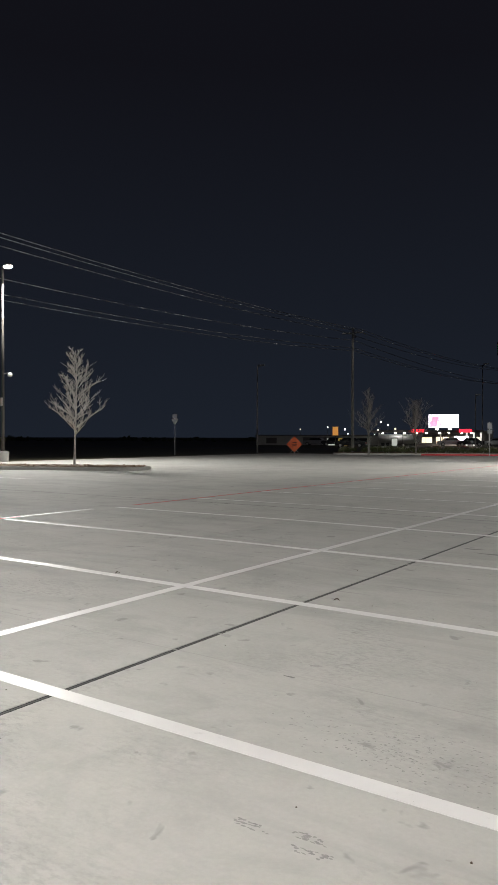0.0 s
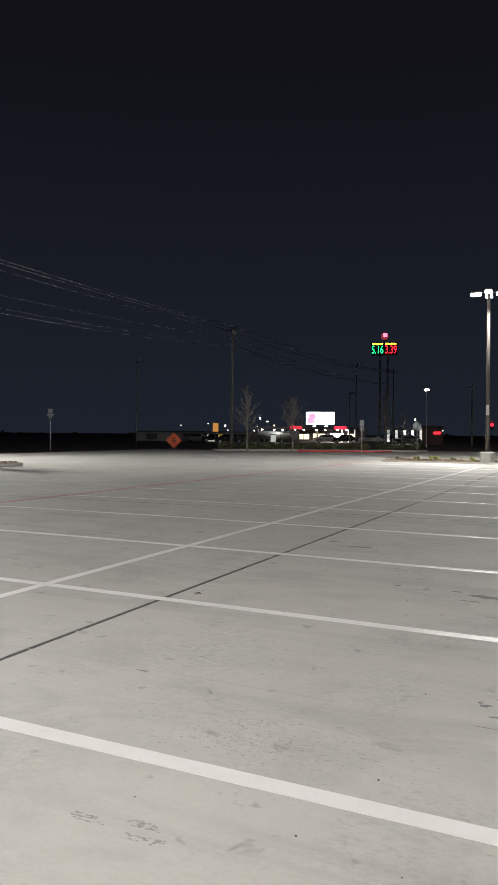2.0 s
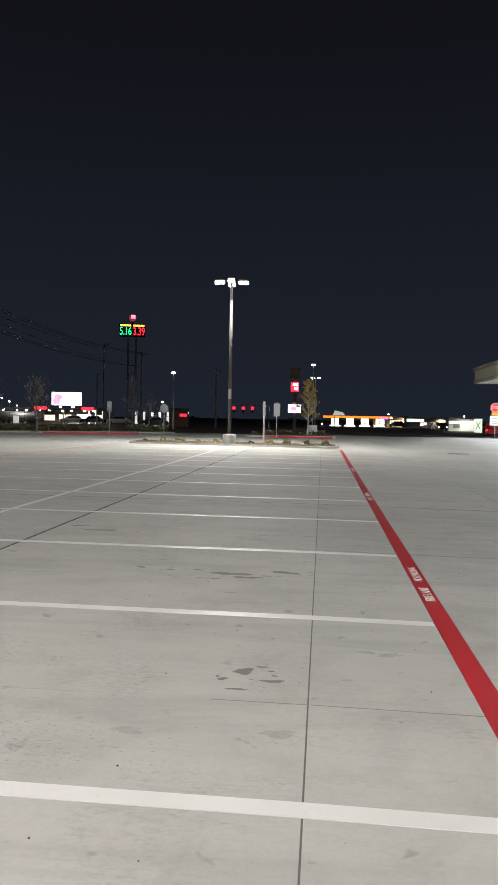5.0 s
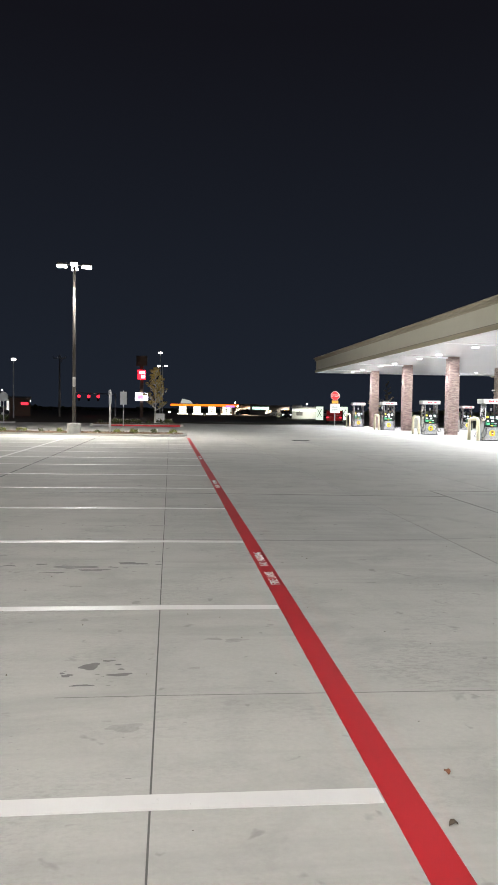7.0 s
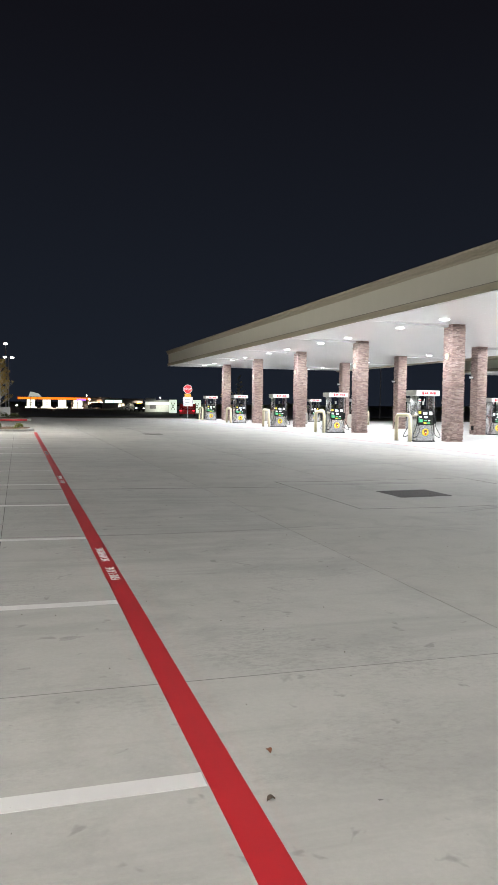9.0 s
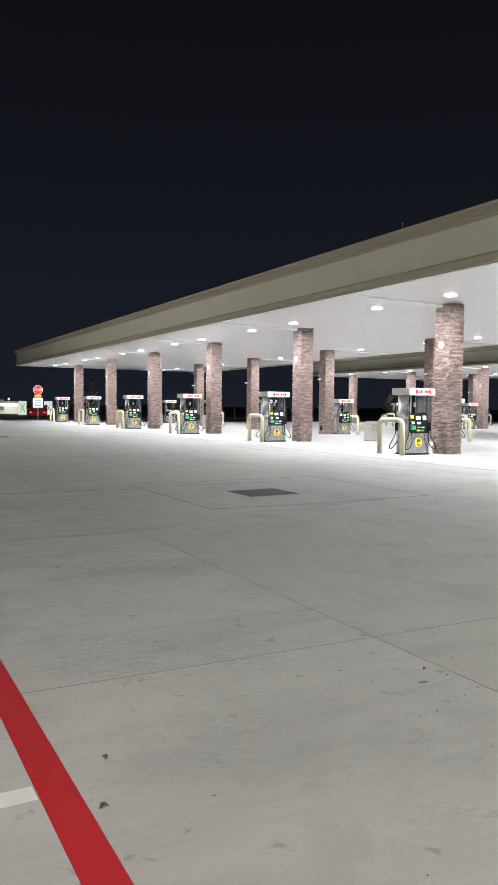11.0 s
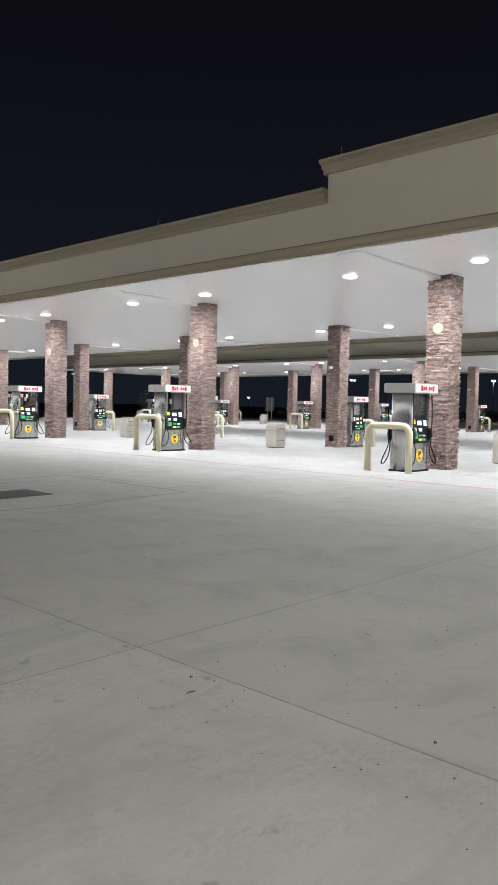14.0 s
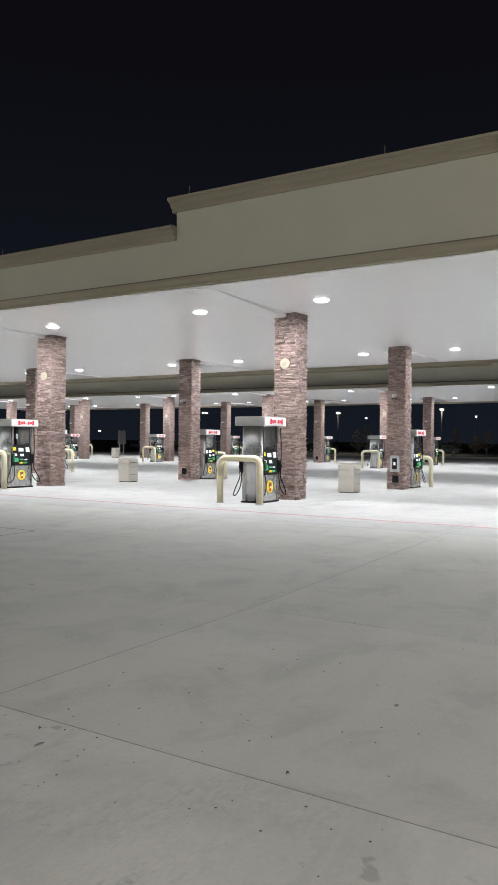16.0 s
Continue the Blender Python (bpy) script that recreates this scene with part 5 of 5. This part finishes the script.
def fuel_stop(x, y, w, d, h, turn, band_mat, col_mat, label, cols=4, z=0.0, thick=0.6, cw=0.85):
    f = thing("fuel_station", label, "fuel station", "far fuel stations", at=pose(x, y, z, 0, 0, turn))
    part("canopy_roof", box(-w / 2, w / 2, 0, d, h, h + thick, 0.04), WALL_DARK, f)
    part("lit_band", box(-w / 2 - 0.03, w / 2 + 0.03, -0.05, -0.005, h + 0.08, h + thick - 0.05), band_mat, f, "glowing band round the canopy")
    for i in range(cols):
        cx = -w / 2 + w * (i + 0.8) / (cols + 0.6)
        # col_mat emits, in place of lamplight on the columns and islands
        part("pump_column", box(cx - cw, cx + cw, 1.5, 2.3, 0.25, h), col_mat, f, "column glowing as if brightly lit")
        part("pump_base", box(cx - cw * 1.45, cx + cw * 1.45, 1.3, 2.5, 0, 0.26, 0.03), col_mat, f, "pump island glowing as if lit")
        part("crossbar", box(cx - cw * 0.5, cx + cw * 0.5, 1.44, 1.495, h * 0.62, h * 0.68), WALL_DARK, f)
        part("crossbar", box(cx - cw * 0.4, cx + cw * 0.4, 1.44, 1.495, h * 0.34, h * 0.44), WALL_LIGHT, f)
    return f


# north-west: shops with red signs, a tanker, long low buildings
building(-67, 123, 26, 10, 1.7, 28, WALL_LIGHT, "long low pale building across the road", [(-11, -9, 0.3, 1.3, WALL_DARK), (-4, 2, 0.2, 1.4, WALL_DARK), (5, 8, 0.3, 1.3, GLASS_DARK)])
building(-46.4, 134.2, 15, 9, 2.5, 20, WALL_DARK, "shop with bright windows and red lit signs", [(-5.6, -3.4, 0.5, 1.5, GLOW_WARM), (-2.6, -0.4, 0.4, 1.6, GLOW_WARM), (0.6, 3.2, 0.5, 1.7, GLOW_WHITE), (3.9, 5.4, 0.4, 1.6, GLOW_WARM)])
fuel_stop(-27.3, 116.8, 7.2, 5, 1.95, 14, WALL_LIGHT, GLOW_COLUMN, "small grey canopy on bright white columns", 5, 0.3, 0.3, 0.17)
building(-22.0, 112, 3, 4, 2.6, 12, BRICK_WALL, "small brown building with a red light", [(0.2, 1.2, 1.6, 2.0, GLOW_RED)])
# long flat canopy roof before the shop, with small lamps under its edge
lc = thing("shop_canopy", "long flat dark canopy with small bright lamps under it", "canopy", at=pose(-47.0, 124.0, 0, 0, 0, 20.5))
part("roof", box(-10.0, 9.5, 0, 4.5, 2.35, 2.78, 0.03), WALL_DARK, lc, "flat dark roof edge")
for sx in (-1.7, 6.3):
    part("red_sign", box(sx - 1.05, sx + 1.05, -0.35, -0.05, 2.4, 2.95, 0.12), GLOW_RED, lc, "glowing red sign")
for i, cx in enumerate((-8.5, -4.2, 2.2, 6.6, 7.8, 9.0)):
    # the posts at the right end glow to look lit
    part("post", tube([(cx, 1.0, 0), (cx, 1.0, 2.35)], 0.14, 8), GLOW_COLUMN if cx > 6 else WALL_LIGHT, lc, "white post glowing as if lit" if cx > 6 else "")
for i in range(9):
    bm = bmesh.new()
    bmesh.ops.create_uvsphere(bm, u_segments=10, v_segments=6, radius=0.17, matrix=pose(-7.8 + 1.9 * i + 0.3 * (i % 2), 0.6, 2.26) @ Matrix.Diagonal((1.3, 1, 0.6, 1)))
    part("lamp", bm, FAR_LENS, lc, "small bright lamp", True)
# lamp without a fixture, added to brighten the tanker and its ground
disk_lamp("tanker_fill_lamp", -50.0, 117.5, 4.6, 110, 1.0, (1.0, 0.97, 0.92), 165)


def tanker(x, y, turn):
    t = thing("tank_trailer", "dull silver tank trailer parked by the shop", "trailer", at=pose(x, y, 0, 0, 0, turn))
    part("tank", tube([(-3.7, 0, 1.2), (-3.55, 0, 1.2), (3.55, 0, 1.2), (3.7, 0, 1.2)], [0.5, 0.82, 0.82, 0.5], 24), GALV, t, "", True)
    for i in (-2.0, 0.4, 2.4):
        part("band", tube([(i - 0.04, 0, 1.2), (i + 0.04, 0, 1.2)], 0.835, 24), WALL_DARK, t)
    for i in (-2.9, -2.1, 2.6):
        part("wheel", tube([(i, -0.5, 0.32), (i, 0.5, 0.32)], 0.32, 14), TYRE, t)
    part("chassis", box(-2.6, 2.6, -0.3, 0.3, 0.4, 0.55), WALL_DARK, t)


tanker(-50.4, 119.8, 22)


def car(x, y, turn, paint, label, z=0.0, tail=False, head=False):
    c = thing("car", label, "car", "parked cars", at=pose(x, y, z, 0, 0, turn))
    body = prism([(-2.2, 0.3), (-2.25, 0.75), (-1.9, 0.9), (-1.3, 0.95), (-0.8, 1.42), (0.9, 1.45), (1.5, 0.98), (2.15, 0.88), (2.25, 0.6), (2.2, 0.3)], -0.88, 0.88)
    part("body", body, paint, c)
    part("window_glazing", prism([(-1.15, 0.98), (-0.76, 1.36), (0.86, 1.38), (1.32, 1.0)], -0.89, 0.89), GLASS_DARK, c)
    for wx in (-1.4, 1.4):
        for s in (-1, 1):
            wh = part("wheel", tube([(wx, s * 0.68, 0.32), (wx, s * 0.9, 0.32)], 0.32, 16), TYRE, c)
            part("rim", tube([(wx, s * 0.9, 0.32), (wx, s * 0.905, 0.32)], 0.2, 12), GALV, wh)
    for s in (-1, 1):
        part("tail_light", box(-2.27, -2.2, s * 0.72 - 0.12, s * 0.72 + 0.12, 0.6, 0.74), GLOW_RED if tail else SIGN_RED, c)
        part("headlight", box(2.18, 2.27, s * 0.66 - 0.14, s * 0.66 + 0.14, 0.56, 0.7), GLOW_WHITE if head else SIGN_WHITE, c)


car(20.0, 128.5, -84, CARPAINTS[0], "dark car with its headlights on", -0.1, False, True)
car(18.9, 83.0, 75, CARPAINTS[2], "red car with lit tail lights on the road", -0.02, True)
for i, (x, y, t, c, n) in enumerate(((-40, 126, 15, 0, "dark"), (-44, 127, 30, 1, "silver"), (-36, 128, 10, 3, "white"), (-49, 98, 200, 0, "dark"), (-60, 114, 20, 0, "dark"), (-66, 118, 15, 1, "silver"),
                                   (17, 168, 10, 0, "dark"), (24, 160, 0, 3, "white"), (33, 160, 5, 1, "silver"), (120, 60, 80, 0, "dark"), (118, 34, 85, 0, "dark"), (122, 24, 80, 0, "dark"), (119, 92, 70, 0, "dark"), (121, 100, 75, 3, "white"), (-25, 108, 12, 0, "dark"))):
    car(x, y, t, CARPAINTS[c], n + " car parked in the distance", gz(x))

# large lit panel on a mast
led = thing("led_billboard", "bright white video billboard with a pink picture block", "billboard", at=pose(-50.3, 141.3, 0, 0, 0, 20))
part("cabinet", box(-2.95, 2.95, 0, 0.4, 3.35, 6.1, 0.03), WALL_DARK, led)
part("lit_panel", box(-2.85, 2.85, -0.03, -0.005, 3.45, 6.0), GLOW_WHITE, led, "glowing white panel")
for i, (a, b_, c, d) in enumerate(((-2.6, -1.2, 3.6, 4.8), (-2.3, -0.9, 4.6, 5.6), (-0.8, -0.4, 3.7, 4.4))):
    part("pink_block", box(a, b_, -0.045 - 0.004 * i, -0.032, c, d, 0.002), GLOW_PINK, led)
for s_ in (-1.2, 1.2):
    part("mast", tube([(s_, 0.2, 0), (s_, 0.2, 3.4)], 0.16, 10), WALL_DARK, led)
    part("lamp", box(s_ - 0.3, s_ + 0.3, -0.9, -0.6, 3.0, 3.2), FAR_LENS, led)

# tall fuel price sign
tall = thing("price_sign", "tall mast sign with green and red lit prices", "fuel sign", at=pose(-51.0, 193.4, 0, 0, 0, 15))
for mx in (-1.0, 1.0):
    part("mast", tube([(mx, 0.3, 0), (mx, 0.3, 23.0)], [0.3, 0.24], 12), WALL_LIGHT, tall)
part("mast_cap", tube([(0.1, 0.3, 26.0), (0.1, 0.3, 27.4)], [0.24, 0.24], 10), WALL_DARK, tall)
part("cabinet", box(-3.5, 3.5, 0, 0.5, 22.7, 26.1, 0.05), WALL_DARK, tall)
bm = bmesh.new()
bmesh.ops.create_cone(bm, cap_ends=True, segments=24, radius1=0.95, radius2=0.95, depth=0.5, matrix=pose(0.1, 0.25, 27.8, 90, 0, 0))
part("emblem", bm, GLOW_DIMRED, tall, "dim round emblem")
part("emblem_mark", box(-0.3, 0.8, -0.06, -0.01, 27.6, 28.5, 0.1), GLOW_PINK, tall)
part("caption_bar", box(-3.2, -0.3, -0.06, -0.01, 25.5, 25.95), GLOW_AMBER, tall)
part("caption_bar", box(0.3, 3.2, -0.06, -0.01, 25.5, 25.95), GLOW_AMBER, tall)
words("5.16", 3.0, tall.matrix_world @ pose(-1.75, -0.08, 24.1, 90, 0, 0), GLOW_GREEN, "green_price", tall, "green lit digits", 0.62, 0.03)
words("3.39", 3.0, tall.matrix_world @ pose(1.75, -0.08, 24.1, 90, 0, 0), GLOW_RED, "red_price", tall, "red lit digits", 0.62, 0.03)

# signal lights over the crossing
sig = thing("traffic_signal", "mast arm with red traffic signals", "traffic light", at=pose(-12.8, 119.3, 0, 0, 0, 7))
part("mast", tube([(4.2, 0, 0), (4.2, 0, 3.6)], 0.12, 10), GALV, sig)
part("arm", tube([(4.2, 0, 3.5), (-2.5, 0, 3.7)], [0.09, 0.05], 8), GALV, sig)
for i in (-1.5, 0.0, 1.5):
    hd = part("signal_head", box(i - 0.17, i + 0.17, -0.15, 0.05, 2.4, 3.5, 0.02), BLACK, sig)
    bm = bmesh.new()
    bmesh.ops.create_uvsphere(bm, u_segments=12, v_segments=8, radius=0.27, matrix=pose(i, -0.12, 3.12))
    part("red_light", bm, GLOW_RED, hd, "glowing red signal")

# brown pylon with a lit price and a lit message panel
pyl = thing("pylon_sign", "brown pylon sign with red and white lit panels", "fuel sign", at=pose(-4.1, 110.0, 0, 0, 0, 2))
part("mast", box(-0.25, 0.25, 0.1, 0.5, 0, 9.1), BRICK_WALL, pyl)
part("top_panel", box(-0.8, 0.8, 0, 0.1, 7.6, 9.1, 0.03), BRICK_WALL, pyl, "dim brown panel")
part("red_panel", box(-0.6, 0.6, -0.03, 0.09, 5.6, 7.0, 0.02), GLOW_RED, pyl, "red lit price panel")
part("white_digit", box(-0.3, 0.45, -0.06, -0.035, 6.4, 6.8), GLOW_WHITE, pyl)
part("white_digit", box(-0.1, 0.45, -0.06, -0.035, 5.8, 6.2), GLOW_WHITE, pyl)
part("message_panel", box(-0.95, 0.95, -0.03, 0.09, 2.45, 3.65, 0.02), GLOW_WHITE, pyl, "white lit message panel")
part("pink_block", box(-0.6, 0.3, -0.05, -0.032, 2.7, 3.3), GLOW_PINK, pyl)

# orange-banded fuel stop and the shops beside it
fuel_stop(8.0, 169.9, 15.6, 8, 1.85, -2, GLOW_ORANGE, glow("column_glow", (1.0, 0.95, 0.75), 1.3), "far fuel stop with an orange glowing canopy band", 4, -0.7 + 0.7, 0.6)
lg = thing("roof_sign", "pale slanted sign over the fuel stop", "sign", at=pose(3.8, 169.0, 0, 0, 0, 0))
for s_ in (-1, 0.6):
    part("post", tube([(s_, 0, 0), (s_, 0, 2.7)], 0.08, 8), WALL_DARK, lg)
part("panel", prism([(-1.4, 2.5), (1.4, 2.5), (0.8, 3.2), (-1.0, 3.6)], -0.1, 0.1), GLOW_DIM, lg)
building(16.5, 176, 9, 8, 2.4, -5, BRICK_WALL, "brown shop with lit windows", [(-3.6, -1.8, 0.6, 1.6, GLOW_DIM), (-0.6, 1.6, 0.5, 1.5, GLOW_WARM), (2.2, 3.8, 0.6, 1.5, GLOW_DIM)])
building(22.6, 166, 9, 6, 2.1, -8, WALL_DARK, "low shops with lit signs", [(-3.9, -0.2, 1.35, 1.95, GLOW_GREENISH), (3.2, 4.2, 1.3, 1.6, GLOW_AMBER), (-0.9, 0.4, 0.5, 1.2, GLOW_WARM), (1.4, 2.9, 0.6, 1.3, GLOW_WARM)])
# the kiosk's glowing band stands in for light on its upper wall
building(22.1, 118, 4.6, 5, 1.7, -10, WALL_LIGHT, "small pale kiosk building lit from above", [(-1.6, -0.6, 0.5, 1.2, WALL_DARK)], ((-2.3, 2.3, -0.06, -0.01, 1.15, 1.6), GLOW_DIM))
for x, y in ((22.2, 107.8), (25.7, 107.1)):
    kp = thing("lit_pillar", "white pillar glowing as if lit, with dark crossed marks", "pillar", "lit pillars", at=pose(x, y, 0, 0, 0, -12))
    # emission gives the pillar body its lit look
    part("body", box(-0.55, 0.55, 0, 0.5, 0, 1.95, 0.03), glow("pillar_glow_" + str(int(x)), (0.85, 1.0, 0.8), 0.55), kp)
    for a in (-28, 28):
        bm = box(-0.05, 0.05, -0.03, -0.005, -0.65, 0.65)
        bm.transform(pose(0, 0, 1.0, 0, a, 0))
        part("dark_bar", bm, WALL_DARK, kp)
ps = thing("neon_sign", "small purple lit sign over a shop front", "sign", at=pose(13.6, 166.5, 0, 0, 0, -5))
part("panel", box(-1.0, 1.0, -0.06, 0.06, 1.75, 2.15, 0.05), GLOW_PURPLE, ps)
for a in (-0.8, 0.8):
    part("post", tube([(a, 0, 0), (a, 0, 1.75)], 0.05, 6), WALL_DARK, ps)
bt = thing("box_truck", "pale grey box truck seen from behind", "truck", at=pose(22.0, 126.0, -0.1, 0, 0, -9))
part("cargo_box", box(-0.85, 0.85, 0, 3.5, 0.45, 2.4, 0.04), WALL_LIGHT, bt)
part("bumper", box(-0.8, 0.8, -0.1, 0.0, 0.3, 0.42), WALL_DARK, bt)
for sx in (-0.62, 0.62):
    part("wheel", tube([(sx - 0.12, 0.6, 0.3), (sx + 0.12, 0.6, 0.3)], 0.3, 14), TYRE, bt)
# single lamps and lit spots of the town
rt = random.Random(12)
for x, y, z in ((-75.9, 129.3, 3.1), (-71.1, 132.0, 3.6), (-68.0, 133.6, 3.1), (-67.5, 133.9, 2.2), (-61.6, 136.7, 4.6), (-60.3, 137.3, 4.0), (-59.0, 137.9, 3.2), (-62.7, 136.2, 2.1), (-83.4, 124.6, 1.4), (-81.3, 126.0, 0.9), (-62.1, 136.5, 2.9), (-50.8, 141.1, 2.2), (-32.2, 146.5, 4.5), (-29.6, 147.0, 2.7), (-27.1, 147.5, 2.4), (-0.1, 160.1, 0.3), (14.1, 159.5, 2.8), (14.7, 159.4, 2.0), (-0.0, 160.1, -3.6), (20.8, 158.7, -0.3), (24.5, 158.2, -0.4), (25.6, 158.0, -0.4), (29.5, 157.4, 2.6)):
    t = thing("distant_lamp", "small distant town light on a thin mast", "street lamp", "distant lights", at=pose(x, y, 0))
    bm = bmesh.new()
    bmesh.ops.create_uvsphere(bm, u_segments=10, v_segments=6, radius=rt.uniform(0.09, 0.2))
    bm.transform(pose(0, 0, max(z, 0.6)))
    part("globe", bm, rt.choice((FAR_LENS, FAR_LENS, GLOW_WARM, GLOW_WHITE)), t, "", True)
    part("mast", tube([(0, 0, 0), (0, 0, max(z, 0.6))], 0.05, 6), WALL_DARK, t)

# signs and lit fronts near the long building
og = thing("banner_sign", "orange lit upright sign on a post", "sign", at=pose(-55.8, 106.2, 0, 0, 0, 27))
part("panel", box(-0.45, 0.45, -0.06, 0.06, 1.8, 3.2, 0.02), glow("lit_orange_panel", (0.8, 0.35, 0.08), 0.4), og)
part("post", tube([(0, 0, 0), (0, 0, 1.8)], 0.06, 8), WALL_DARK, og)
for x, y, w in ((-60.5, 113.5, 1.4), (-50.2, 117.0, 0.9)):
    dk = thing("lit_doorway", "pale lit loading door in a low wall", "door", "lit doors", at=pose(x, y, 0, 0, 0, 26))
    part("panel", box(-w / 2, w / 2, -0.05, 0.05, 0.1, 1.3), GLOW_DIM, dk)
    part("frame", box(-w / 2 - 0.1, w / 2 + 0.1, -0.03, 0.03, 1.3, 1.42), WALL_DARK, dk)
vn = thing("van", "yellow van seen from behind, glowing as if lit", "van", at=pose(-50.5, 98.6, 0, 0, 0, 27))
# body emits faintly, in place of lamplight on its yellow paint
part("body", box(-0.75, 0.75, -0.1, 2.2, 0.25, 1.35, 0.08), glow("glowing_yellow_van", (0.7, 0.5, 0.12), 0.25), vn)
part("rear_window", box(-0.55, 0.55, -0.115, -0.1, 0.8, 1.2), GLASS_DARK, vn)
for s_ in (-1, 1):
    part("wheel", tube([(s_ * 0.6, 0.1, 0.25), (s_ * 0.78, 0.1, 0.25)], 0.25, 12), TYRE, vn)
    part("tail_light", box(s_ * 0.62 - 0.08, s_ * 0.62 + 0.08, -0.12, -0.1, 0.45, 0.6), GLOW_RED, vn)
ut = tagged(part("utility_cabinet", box(-1.15, -0.35, 62.2, 62.8, gz(-1) + 0.16, gz(-1) + 1.0, 0.03), GALV), "grey metal utility cabinet by the island", "cabinet")
# light that those places throw on their own ground, and fill for shop walls
disk_lamp("station_lamp", 8.0, 173.0, 1.75, 900, 3.0, (1.0, 0.9, 0.7), 160)
# the three shop lamps have no fixtures; added to brighten the fronts
disk_lamp("shop_fill_lamp", -44.0, 131.0, 2.3, 500, 2.0, (1.0, 0.9, 0.8), 160)
disk_lamp("shop_fill_lamp", 19.0, 174.5, 2.2, 350, 2.0, (1.0, 0.85, 0.65), 160)
disk_lamp("shop_fill_lamp", 26.0, 164.4, 2.0, 300, 2.0, (1.0, 0.85, 0.7), 160)
disk_lamp("kiosk_lamp", 22.0, 116.4, 2.6, 160, 0.6, (0.95, 1.0, 0.85), 160)
disk_lamp("white_canopy_lamp", -27.3, 119.0, 2.1, 300, 2.0, (1.0, 0.98, 0.95), 160)
disk_lamp("east_lamp", 115.5, 34.2, 6.5, 300, 1.0, (1.0, 0.97, 0.92), 165)
disk_lamp("east_lamp", 110.0, 49.5, 6.0, 300, 1.0, (1.0, 0.97, 0.92), 165)

# ---------------------------------------------------------------- slabs of the lot, nearest the walk
for i in range(len(XJ) - 1):
    for j in range(len(YJ) - 1):
        if slab_is_near(i, j):
            bm = bmesh.new()
            slab_faces(bm, XJ[i], XJ[i + 1], YJ[j], YJ[j + 1])
            part("slab", bm, LANE if XJ[i] > 3 else CONCRETE, pavement)
